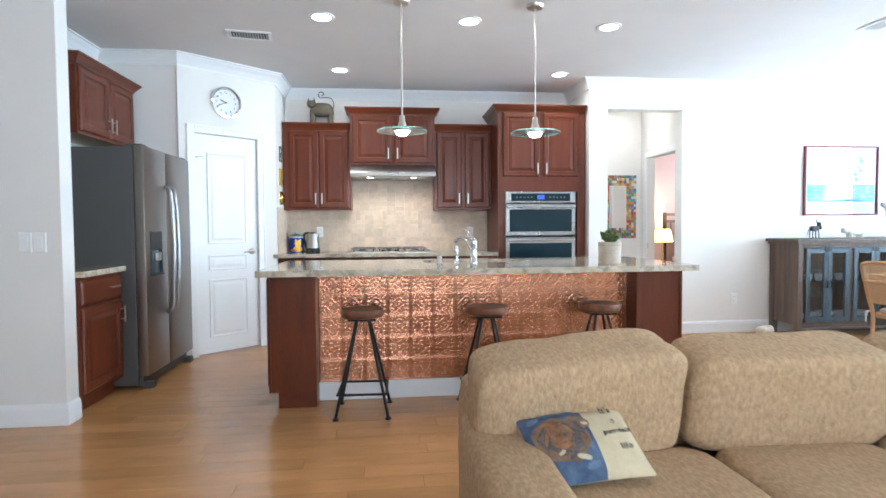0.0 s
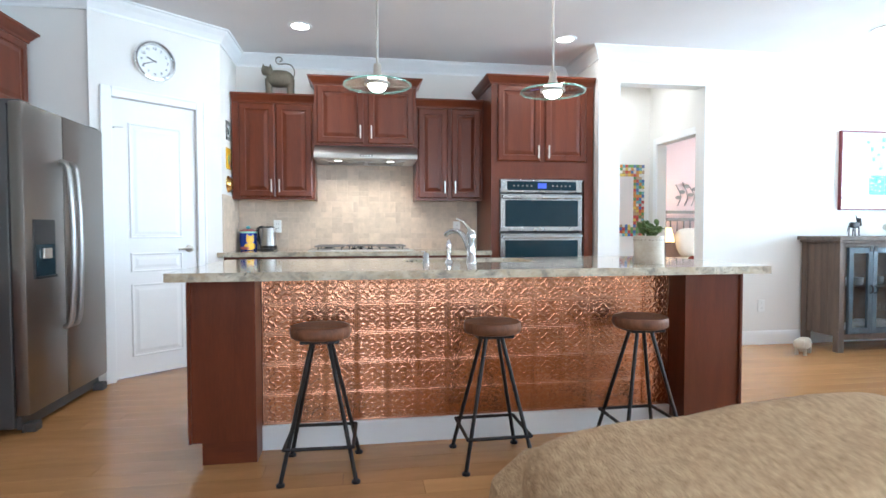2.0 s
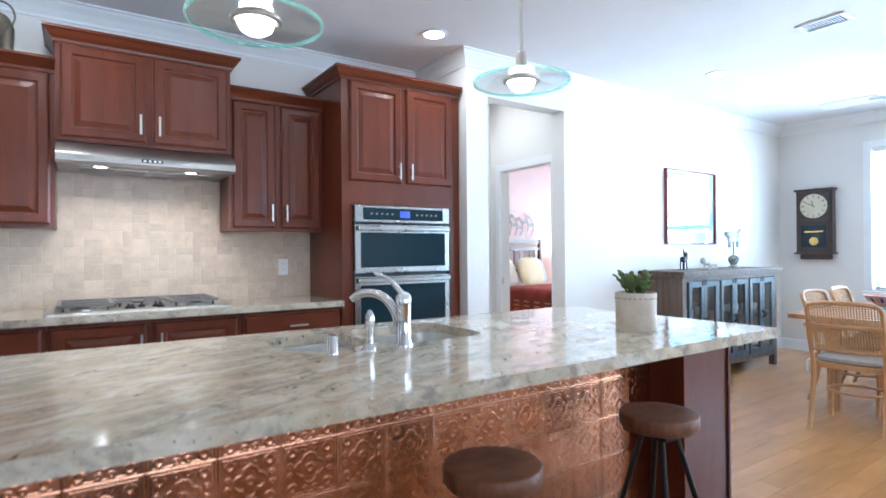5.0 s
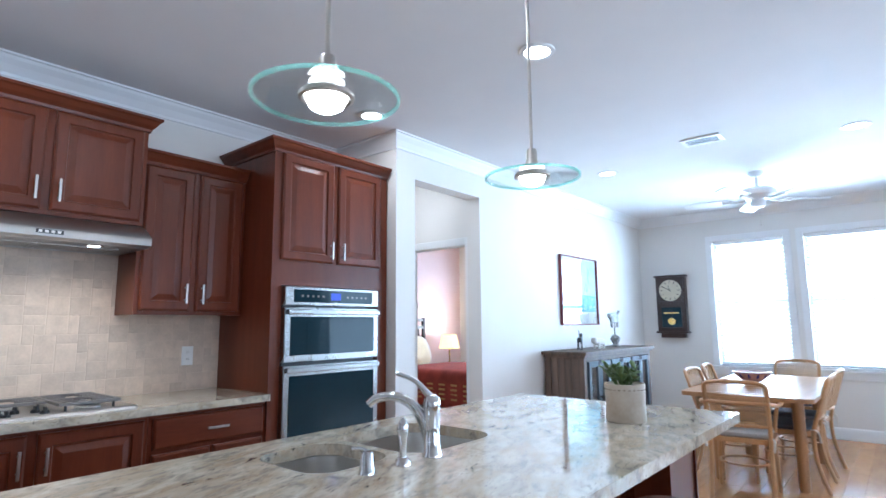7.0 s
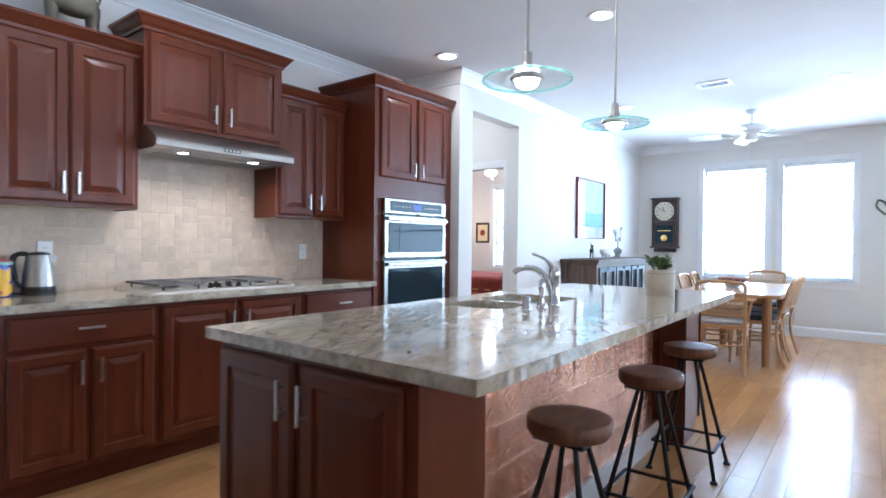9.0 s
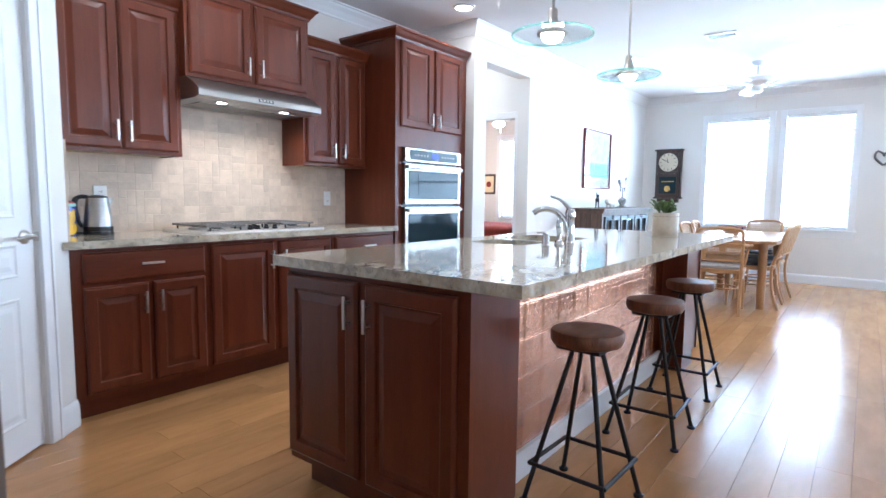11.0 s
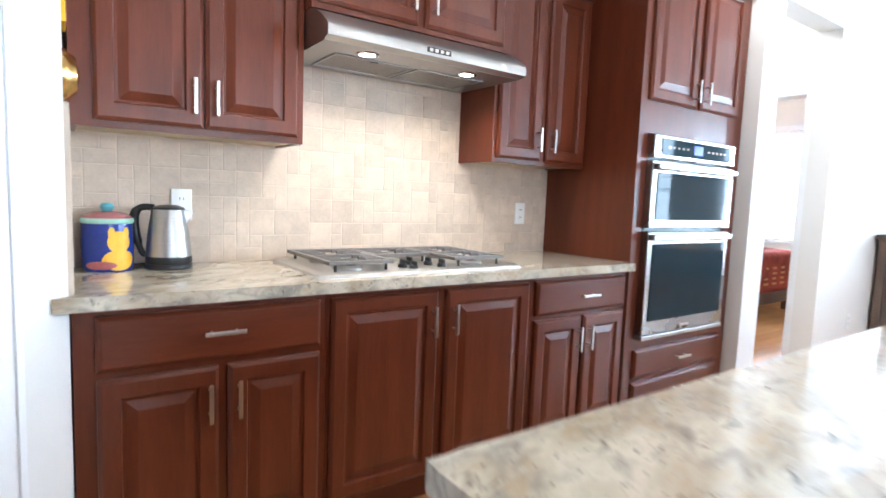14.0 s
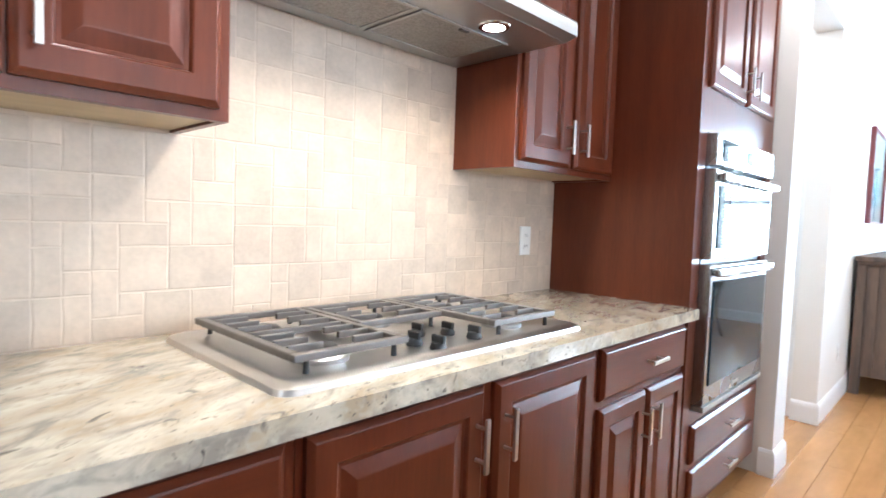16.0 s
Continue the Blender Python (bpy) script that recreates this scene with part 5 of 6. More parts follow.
# ---- backsplash ----
def backsplash():
    holder = structure("backsplash", box(-0.358, 6.708, 0.914, 1.928, 6.7195, 1.90), GROUT, "tumbled travertine tile backsplash in mixed sizes", "backsplash")
    side = structure("backsplash_return", box(-0.3595, 6.125, 0.914, -0.348, 6.708, 1.40), GROUT, "tumbled travertine tiles on the short side wall", "backsplash")
    U = 0.0508
    cache = {}

    def tile(w, h, k):
        if (w, h, k) not in cache:
            rnd = random.Random(w * 31 + h * 7 + k)
            g = 0.0011
            bm = bm_new()
            W, Hh = w * U - 2 * g, h * U - 2 * g
            lo, hi = [], []
            for x, z in ((0, 0), (W / 2, 0), (W, 0), (W, Hh / 2), (W, Hh), (W / 2, Hh), (0, Hh), (0, Hh / 2)):
                jx, jz = rnd.uniform(-0.0012, 0.0012), rnd.uniform(-0.0012, 0.0012)
                lo.append(bm.verts.new((g + x + jx, 0, g + z + jz)))
                cx, cz = W / 2 - x, Hh / 2 - z
                l = max(math.hypot(cx, cz), 0.001)
                hi.append(bm.verts.new((g + x + jx + cx / l * 0.0020, -0.0010 + rnd.uniform(-0.0002, 0.0002), g + z + jz + cz / l * 0.0020)))
            n = len(lo)
            for i in range(n):
                bm.faces.new((lo[i], lo[(i + 1) % n], hi[(i + 1) % n], hi[i]))
            bm.faces.new(hi)
            cache[(w, h, k)] = mesh_of("tile", bm, TILE)
        return cache[(w, h, k)]

    def fill(cols, rows, inside, place, parent, seed):
        rnd = random.Random(seed)
        used = [[not inside(c, r) for c in range(cols)] for r in range(rows)]
        sizes = [(2, 2)] * 8 + [(3, 2)] + [(2, 1)] * 6 + [(2, 3)] + [(1, 1)] * 3 + [(1, 2)] * 2
        for r in range(rows):
            for c in range(cols):
                if used[r][c]:
                    continue
                for w, h in rnd.sample(sizes, len(sizes)) + [(1, 1)]:
                    if c + w <= cols and r + h <= rows and not any(used[r + j][c + i] for j in range(h) for i in range(w)):
                        break
                for j in range(h):
                    for i in range(w):
                        used[r + j][c + i] = True
                t = new("tile", tile(w, h, rnd.randrange(3)))
                t.parent, t.matrix_basis = parent, place(c, r)

    X0 = -0.358
    fill(45, 16, lambda c, r: r < 9 or 0.36 < X0 + (c + 0.5) * U < 1.30, lambda c, r: T(X0 + c * U, 6.708, 0.9165 + r * U), holder, 5)
    fill(11, 9, lambda c, r: True, lambda c, r: T(-0.348, 6.135 + c * U, 0.9165 + r * U, 90), side, 9)


def outlet(m, label="white wall outlet with two sockets", switch=False):
    o = thing("wall_switch" if switch else "wall_outlet", m, label, "switch" if switch else "outlet")
    part("plate", panel_rings(0.072, 0.117, [(0, 0), (0, -0.003), (0.003, -0.006)], m=T(-0.036, 0, -0.058)), WHITE, o)
    if switch:
        part("rocker", box(-0.017, -0.009, -0.034, 0.017, -0.0062, 0.034, 0.0015), WHITE, o)
        return o
    for z in (-0.021, 0.021):
        r = part("socket", lathe([(0.001, 0), (0.016, 0), (0.0165, -0.002), (0.001, -0.002)], 18, m=pose(0, -0.0062, z, -90)), WHITE, o)
        for x in (-0.006, 0.006):
            part("slot", box(x - 0.0012, -0.0088, z - 0.004, x + 0.0012, -0.0083, z + 0.006), INK, r)
    return o


outlet(T(1.72, 6.7025, 1.125))
outlet(T(0.0, 6.7025, 1.135))
outlet(T(4.55, 6.0295, 0.37), "white wall outlet beside the sideboard")
outlet(T(-1.295, 3.8695, 1.10), "white rocker switch plate on the wall end", True)
outlet(T(-1.375, 3.8695, 1.10), "white rocker switch plate on the wall end", True)


# ---- things on the back counter ----
def kettle():
    k = thing("electric_kettle", T(-0.062, 6.575, 0.914, 160), "brushed steel electric kettle with a black handle", "kettle")
    part("power_base", lathe([(0.001, 0), (0.076, 0), (0.078, 0.008), (0.074, 0.018), (0.001, 0.018)], 28), BLACK, k, smooth=True)
    part("body", lathe([(0.074, 0.044), (0.073, 0.05), (0.069, 0.10), (0.060, 0.17), (0.053, 0.207), (0.001, 0.208)], 32), STEEL, k, "brushed steel body", True)
    part("foot_band", lathe([(0.001, 0.019), (0.074, 0.019), (0.0755, 0.026), (0.0745, 0.045), (0.001, 0.045)], 32), BLACK, k, smooth=True)
    part("lid", lathe([(0.053, 0.207), (0.051, 0.214), (0.03, 0.222), (0.001, 0.224)], 28), BLACK, k, smooth=True)
    b = bm_new()
    v = [b.verts.new(p) for p in ((-0.044, -0.018, 0.206), (-0.044, 0.018, 0.206), (-0.082, 0, 0.203), (-0.058, -0.012, 0.155), (-0.058, 0.012, 0.155))]
    for f in ((0, 1, 2), (0, 2, 3), (1, 4, 2), (3, 2, 4), (0, 3, 4, 1)):
        b.faces.new([v[i] for i in f])
    part("spout", b, STEEL, k)
    part("handle", tube(bend([(0.045, 0, 0.212), (0.085, 0, 0.212), (0.108, 0, 0.185), (0.105, 0, 0.12), (0.088, 0, 0.06), (0.074, 0, 0.045)], 5), [0.012] * 8 + [0.015] * 10 + [0.010] * 8, 10), BLACK, k, "curved black handle", True)
    part("gauge", box(0.02, -0.069, 0.08, 0.034, -0.060, 0.15, 0.003), WHITE, k)
    part("cord", tube(bend([(0.06, 0.03, 0.008), (0.11, 0.03, 0.004), (0.14, -0.03, 0.004), (0.10, -0.09, 0.004), (0.02, -0.10, 0.004)], 5), 0.0035, 6), BLACK, k)


kettle()


def canister():
    c = thing("ceramic_canister", T(-0.245, 6.595, 0.914) @ Matrix.Scale(0.86, 4), "hand-painted blue and yellow ceramic canister with a lid", "canister")
    part("jar", lathe([(0.001, 0), (0.082, 0), (0.088, 0.008), (0.090, 0.10), (0.088, 0.185), (0.001, 0.186)], 36), BLUE, c, "glossy cobalt blue jar", True)
    part("mint_band", lathe([(0.0885, 0.184), (0.0915, 0.188), (0.0915, 0.200), (0.0885, 0.204)], 36, ring=True), MINT, c, smooth=True)
    lid = part("lid", lathe([(0.088, 0.203), (0.082, 0.214), (0.05, 0.226), (0.018, 0.230), (0.001, 0.230)], 32), ROSE, c, "rose painted lid", True)
    part("knob", lathe([(0.012, 0.228), (0.022, 0.238), (0.024, 0.250), (0.016, 0.260), (0.001, 0.262)], 16), AQUA, lid, "pale blue knob", True)
    b = bm_new()

    def patch(cx, cz, rx, rz, off):
        loops = []
        for q in (1.0, 0.75, 0.5, 0.25):
            loops.append([])
            for k in range(24):
                a = 2 * math.pi * k / 24
                arc, z = (cx + q * rx * math.cos(a)) / 0.09, cz + q * rz * math.sin(a)
                loops[-1].append(b.verts.new(((0.0905 + off) * math.sin(arc), -(0.0905 + off) * math.cos(arc), z)))
        for lo, hi in zip(loops, loops[1:]):
            for k in range(24):
                b.faces.new((lo[k], lo[(k + 1) % 24], hi[(k + 1) % 24], hi[k]))
        b.faces.new(loops[-1])

    patch(0.035, 0.115, 0.042, 0.042, 0.0008)
    patch(0.035, 0.045, 0.06, 0.040, 0.0006)
    for cx in (0.008, 0.062):
        patch(cx, 0.150, 0.012, 0.022, 0.0010)
    part("yellow_motif", b, YELLOW, c, "plain yellow painted shape")
    b = bm_new()
    patch(-0.03, 0.026, 0.055, 0.016, 0.0014)
    part("rose_motif", b, ROSE, c)


canister()


def cat_figure():
    bm = soft_box(0.24, 0.11, 0.155, 8, 2.6, m=T(0.02, 0, 0.075))
    for x, w in ((-0.075, 0.055), (0.112, 0.06)):
        tube(bend([(x, 0, 0.15), (x, 0, 0.07), (x * 1.02, 0, 0.0)], 3), [w * 0.62] * 3 + [w * 0.55] * 4, 10, bm)
    lathe([(0.001, 0.165), (0.035, 0.172), (0.050, 0.198), (0.050, 0.222), (0.040, 0.238), (0.001, 0.244)], 16, bm, m=T(-0.085, -0.045, 0))
    for s in (-1, 1):
        lathe([(0.017, 0.226), (0.010, 0.25), (0.001, 0.272)], 8, bm, m=T(-0.085 + s * 0.030, -0.045, 0))
    tail = [(0.135, 0, 0.15), (0.150, 0, 0.22), (0.125, 0, 0.275), (0.07, 0, 0.29), (0.01, 0, 0.285), (-0.015, 0, 0.315), (0.0, 0, 0.345), (0.03, 0, 0.345), (0.04, 0, 0.32), (0.02, 0, 0.308)]
    tube(bend(tail, 4), 0.0055, 7, bm)
    solid("cat_figurine", bm, BRONZE, "bronze-coloured cat figurine standing on the wall cabinet", "figurine", smooth=True, m=T(0.045, 6.50, 2.3115))


cat_figure()


def pantry_clock():
    x, y = along(0.437, 0.001)
    c = thing("wall_clock", T(x, y, 2.365, DTURN), "round chrome-rimmed wall clock above the pantry door", "clock")
    up = pose(0, 0, 0, 90)
    part("rim", lathe([(0.118, 0.0), (0.148, 0.0), (0.150, 0.018), (0.142, 0.030), (0.130, 0.032), (0.122, 0.020), (0.118, 0.010)], 48, ring=True, m=up), CHROME, c, "polished chrome rim", True)
    part("dial", lathe([(0.001, 0.001), (0.121, 0.001), (0.121, 0.008), (0.001, 0.008)], 40, m=up), CLOCKFACE, c, "pale silver dial")
    for h in range(1, 13):
        a = radians(90 - 30 * h)
        words("numeral", str(h), 0.030, INK, c, pose(0.094 * math.cos(a), -0.0092, 0.094 * math.sin(a), 90))
    for ang, l, w in ((90 - 30 * 9.68, 0.060, 0.004), (90 - 6 * 41, 0.088, 0.003)):
        part("clock_hand", box(-0.012, -0.0115, -w, l, -0.0095, w), INK, c, m=pose(0, 0, 0, 0, -ang, 0))


pantry_clock()


def return_wall_decor():
    a = thing("wall_plaque", pose(-0.3598, 6.285, 1.88, 0, 0, 90), "small grey framed picture on the side wall", "picture")
    part("frame", panel_rings(0.12, 0.16, [(0, 0), (0, -0.012), (0.012, -0.012), (0.014, -0.006)]), CAST, a)
    part("print", box(0.02, -0.0075, 0.03, 0.10, -0.0063, 0.13), PAPER, a)
    part("print_motif", box(0.035, -0.0085, 0.045, 0.085, -0.0078, 0.10), INK, a)
    b = thing("wall_plaque", pose(-0.3598, 6.28, 1.63, 0, 0, 90), "small yellow and green painted picture on the side wall", "picture")
    part("board", panel_rings(0.13, 0.18, [(0, 0), (0, -0.010), (0.003, -0.012)]), YELLOW, b)
    part("motif", box(0.025, -0.0135, 0.04, 0.075, -0.0123, 0.12), LEAF, b)
    part("motif", box(0.065, -0.0150, 0.02, 0.105, -0.0137, 0.07), ROSE, b)
    c = thing("brass_mould", pose(-0.3598, 6.345, 1.50, 0, 0, 90), "round copper and brass mould hung on the side wall", "wall decor")
    part("shell", lathe([(0.001, 0.040), (0.02, 0.04), (0.035, 0.03), (0.048, 0.034), (0.062, 0.018), (0.072, 0.006), (0.074, 0.0), (0.001, 0.0)], 28, m=pose(0, 0, 0, 90)), GOLD, c, smooth=True)


return_wall_decor()


def plant():
    p = thing("potted_succulent", T(2.320, 4.120, 0.914) @ Matrix.Diagonal((0.95, 0.95, 0.86, 1)), "jade plant in a cream stoneware pot on the island", "potted plant")
    part("pot", lathe([(0.001, 0.0), (0.080, 0.0), (0.083, 0.004), (0.081, 0.08), (0.084, 0.172), (0.080, 0.174), (0.076, 0.165), (0.001, 0.160)], 36), CERAMIC, p, "cream stoneware pot with an incised band", True)
    b = bm_new()
    for i in range(26):
        a = 2 * math.pi * i / 26
        add_box(b, -0.004, -0.0015, -0.002, 0.004, 0.001, 0.002, m=pose(0.084 * math.sin(a), -0.084 * math.cos(a), 0.148, 0, 0, math.degrees(a)))
    part("incised_band", b, BARN, p)
    part("soil", lathe([(0.001, 0.164), (0.06, 0.163), (0.0755, 0.160)], 24), SOIL, p)
    rnd = random.Random(11)
    leaf = bm_new()
    prof = [(0.001, 0.0), (0.007, 0.008), (0.0125, 0.022), (0.011, 0.034), (0.001, 0.042)]
    lathe(prof, 8, leaf)
    for v in leaf.verts:
        v.co.y *= 0.35
        v.co.y += 3.0 * v.co.z * v.co.z
    lm = mesh_of("leaf", leaf, LEAF, True)
    for i in range(17):
        a, r = rnd.uniform(0, 6.28), rnd.uniform(0.01, 0.06)
        top = Vector((r * 1.5 * math.cos(a), r * 1.5 * math.sin(a), 0.164 + rnd.uniform(0.03, 0.085)))
        st = part("stem", tube([(r * 0.6 * math.cos(a), r * 0.6 * math.sin(a), 0.16), top], [0.004, 0.003], 6), LEAF, p)
        for k in range(9):
            u = 0.35 + 0.65 * k / 8
            q = Vector((r * 0.6 * math.cos(a), r * 0.6 * math.sin(a), 0.16)).lerp(top, u)
            lf = new("leaf", lm)
            s = rnd.uniform(0.7, 1.15)
            lf.parent = st
            lf.matrix_basis = Matrix.Translation(q) @ pose(0, 0, 0, 0, 0, rnd.uniform(0, 360)) @ pose(0, 0, 0, -rnd.uniform(15, 75), 0, 0) @ Matrix.Scale(s, 4)


plant()


# ---- dining side ----
def framed_print():
    p = thing("framed_print", T(5.355, 6.0295, 1.285), "red-framed aqua and white print behind glass", "picture")
    w, h = 0.89, 0.765
    bm = bm_new()
    for x0, x1, z0, z1 in ((0, 0.014, 0, h), (w - 0.014, w, 0, h), (0.014, w - 0.014, 0, 0.014), (0.014, w - 0.014, h - 0.014, h)):
        add_box(bm, x0, -0.035, z0, x1, 0, z1, 0.002)
    part("frame", bm, REDFRAME, p, "thin dark red frame")
    part("paper", box(0.014, -0.012, 0.014, w - 0.014, -0.004, h - 0.014), PAPER, p)
    part("aqua_field", box(0.04, -0.0135, 0.15, w - 0.04, -0.0123, 0.34), AQUA, p)
    part("pale_field", box(0.04, -0.0135, 0.345, w - 0.04, -0.0123, h - 0.03), PALEAQUA, p)
    rnd = random.Random(8)
    b, d = bm_new(), bm_new()
    for i in range(60):
        x, z, s = rnd.uniform(0.06, w - 0.08), rnd.uniform(0.17, 0.32), rnd.uniform(0.008, 0.02)
        add_box(b, x, -0.0146, z, x + s, -0.0137, z + s * 0.8)
    for i in range(26):
        x, z, s = rnd.uniform(0.06, w - 0.1), rnd.uniform(0.36, h - 0.08), rnd.uniform(0.01, 0.035)
        add_box(d, x, -0.0146, z, x + s, -0.0137, z + s * rnd.uniform(0.4, 1.3))
    tagged(part("dots", b, PAPER, p), kind="stuff")
    tagged(part("marks", d, AQUA, p), kind="stuff")
    g = part("glazing", box(0.014, -0.020, 0.014, w - 0.014, -0.018, h - 0.014), PANE, p, "clear glazing")
    g.visible_shadow = False


framed_print()


def sideboard():
    s = thing("sideboard", T(4.955, 5.585, 0), "weathered wood sideboard with blue-painted glass doors", "sideboard")
    w, d, h = 1.72, 0.42, 1.035
    part("top", box(-0.045, -0.045, h - 0.035, w + 0.045, d + 0.012, h, 0.006), BARN, s, "thick weathered top")
    part("top_moulding", box(-0.025, -0.025, h - 0.06, w + 0.025, d, h - 0.035, 0.006), BARN, s)
    for x0, x1 in ((0.0, 0.06), (w - 0.06, w)):
        for y0, y1 in ((0.0, 0.06), (d - 0.06, d)):
            part("leg", box(x0, y0, 0.0, x1, y1, h - 0.06, 0.004), BARN, s)
    for x in (0.012, w - 0.032):
        n = 4
        for i in range(n):
            y0 = 0.06 + (d - 0.12) * i / n
            part("side_plank", box(x, y0 + 0.001, 0.14, x + 0.02, y0 + (d - 0.12) / n - 0.001, h - 0.06, 0.002), BARN, s)
    part("bottom", box(0.03, 0.02, 0.14, w - 0.03, d, 0.165), BARN, s)
    part("bottom_rail", box(0.06, 0.0, 0.115, w - 0.06, 0.03, 0.165, 0.003), BARN, s)
    part("top_rail", box(0.06, 0.0, h - 0.095, w - 0.06, 0.03, h - 0.06, 0.003), BARN, s)
    part("shelf", box(0.03, 0.05, 0.56, w - 0.03, d - 0.01, 0.58), BARN, s)
    part("back_panel", box(0.03, d - 0.012, 0.165, w - 0.03, d, h - 0.06), BARN, s, "dark plank back")
    bay = (w - 0.12) / 3
    for i in range(3):
        x0 = 0.06 + bay * i
        if i:
            part("divider", box(x0 - 0.022, 0.0, 0.165, x0 + 0.022, 0.03, h - 0.095, 0.003), BARN, s)
        for k in range(2):
            a = x0 + 0.024 + (bay - 0.048) / 2 * k
            b = a + (bay - 0.048) / 2 - 0.003
            z0, z1 = 0.17, h - 0.10
            bm = bm_new()
            for p0, p1, q0, q1 in ((a, a + 0.045, z0, z1), (b - 0.045, b, z0, z1), (a + 0.045, b - 0.045, z0, z0 + 0.05), (a + 0.045, b - 0.045, z1 - 0.05, z1)):
                add_box(bm, p0, -0.012, q0, p1, 0.012, q1, 0.002)
            door = part("door", bm, BARNBLUE, s, "worn blue glazed door")
            g = part("pane", box(a + 0.045, -0.001, z0 + 0.05, b - 0.045, 0.002, z1 - 0.05), PANE, door)
            g.visible_shadow = False
            hx = b - 0.02 if k == 0 else a + 0.02
            part("handle", tube(bend([(hx, -0.012, 0.60), (hx, -0.035, 0.585), (hx, -0.035, 0.545), (hx, -0.012, 0.53)], 3), 0.006, 7), IRON, door, "black iron pull")
            part("hinge_strap", box(hx - 0.016, -0.018, z1 - 0.035, hx + 0.016, -0.0125, z1 + 0.015, 0.002), IRON, door)
    return s


sideboard()


def crockery():
    rnd = random.Random(21)
    stack = [(0.001, 0), (0.04, 0), (0.075, 0.018), (0.08, 0.022), (0.08, 0.05), (0.07, 0.048), (0.001, 0.03)]
    cup = [(0.001, 0), (0.025, 0), (0.036, 0.02), (0.040, 0.07), (0.036, 0.07), (0.03, 0.02), (0.001, 0.01)]
    ms = mesh_of("bowl", lathe(stack, 20), CHINA, True)
    mc = mesh_of("cup", lathe(cup, 18), CHINA, True)
    for i in range(3):
        for k in range(4):
            x = 4.955 + 0.06 + 0.535 * i + 0.09 + 0.12 * k
            for z, me, nm in ((0.166, ms, "bowl"), (0.581, mc, "cup")):
                if rnd.random() < 0.85:
                    for j in range(2 if nm == "bowl" and rnd.random() < 0.6 else 1):
                        o = new(nm, me)
                        o.matrix_basis = T(x, 5.80 + rnd.uniform(-0.05, 0.05), z + 0.03 * j)
                        tagged(o, "white china %s in the glass sideboard" % nm, nm, "china in the sideboard")


crockery()


def figures():
    bm = soft_box(0.13, 0.05, 0.055, 5, 3.5, m=T(0, 0, 0.075))
    for x in (-0.05, 0.05):
        for y in (-0.016, 0.016):
            tube([(x, y, 0.085), (x * 1.15, y, 0.0)], 0.005, 6, bm)
    tube([(0.055, 0, 0.105), (0.085, 0, 0.15)], [0.018, 0.014], 8, bm)
    tube([(0.078, 0, 0.16), (0.115, 0, 0.10)], [0.02, 0.012], 8, bm)
    tube([(0.07, 0.01, 0.16), (0.062, 0.016, 0.20)], [0.008, 0.003], 6, bm)
    tube(bend([(-0.06, 0, 0.11), (-0.10, 0, 0.09), (-0.125, 0, 0.03)], 3), 0.003, 5, bm)
    solid("donkey_figurine", bm, IRON, "small black metal donkey figurine on the sideboard", "figurine", smooth=True, m=T(5.30, 5.79, 1.035, 20))
    bm = soft_box(0.20, 0.085, 0.085, 7, 2.6, m=T(0, 0, 0.03))
    soft = soft_box(0.075, 0.07, 0.07, 4, 2.6, m=T(-0.11, 0, 0.05))
    me = bpy.data.meshes.new("tmp")
    soft.to_mesh(me)
    bm.from_mesh(me)
    soft.free()
    bpy.data.meshes.remove(me)
    for x in (-0.06, 0.06):
        for y in (-0.025, 0.025):
            tube([(x, y, 0.05), (x, y, 0.0)], 0.012, 7, bm)
    solid("pig_figurine", bm.copy(), LINEN, "small pale pig figurine on the sideboard", "figurine", smooth=True, m=T(5.78, 5.80, 1.035, 0))
    solid("pig_figurine", bm, CERAMIC, "mottled ceramic pig standing on the floor by the sideboard", "figurine", smooth=True, m=T(4.64, 5.62, 0.0, 35) @ Matrix.Scale(1.25, 4))
    bm = lathe([(0.001, 0), (0.05, 0), (0.052, 0.012), (0.03, 0.022), (0.028, 0.035), (0.045, 0.06), (0.048, 0.085), (0.03, 0.11), (0.012, 0.118), (0.006, 0.12), (0.006, 0.26), (0.001, 0.26)], 20)
    soft = soft_box(0.19, 0.03, 0.10, 5, 4, m=T(0, 0, 0.235))
    me = bpy.data.meshes.new("tmp")
    soft.to_mesh(me)
    bm.from_mesh(me)
    soft.free()
    bpy.data.meshes.remove(me)
    for x in (-0.08, -0.055, 0.055, 0.08):
        tube([(x, 0, 0.25), (x, 0, 0.19)], 0.007, 6, bm)
    tube([(-0.085, 0, 0.30), (-0.13, 0, 0.315)], [0.03, 0.017], 8, bm)
    tube([(0.085, 0, 0.32), (0.12, 0, 0.355)], [0.012, 0.012], 6, bm)
    solid("cow_ornament", bm, SPOTS, "spotted metal cow ornament on a turned stand", "figurine", smooth=True, m=T(6.26, 5.82, 1.035, 0) @ Matrix.Scale(1.15, 4))


SPOTS = mat("black_and_white_spots", (0.66, 0.66, 0.64), 0.5, var=0.2, scale=14, second=(0.03, 0.03, 0.035))
figures()


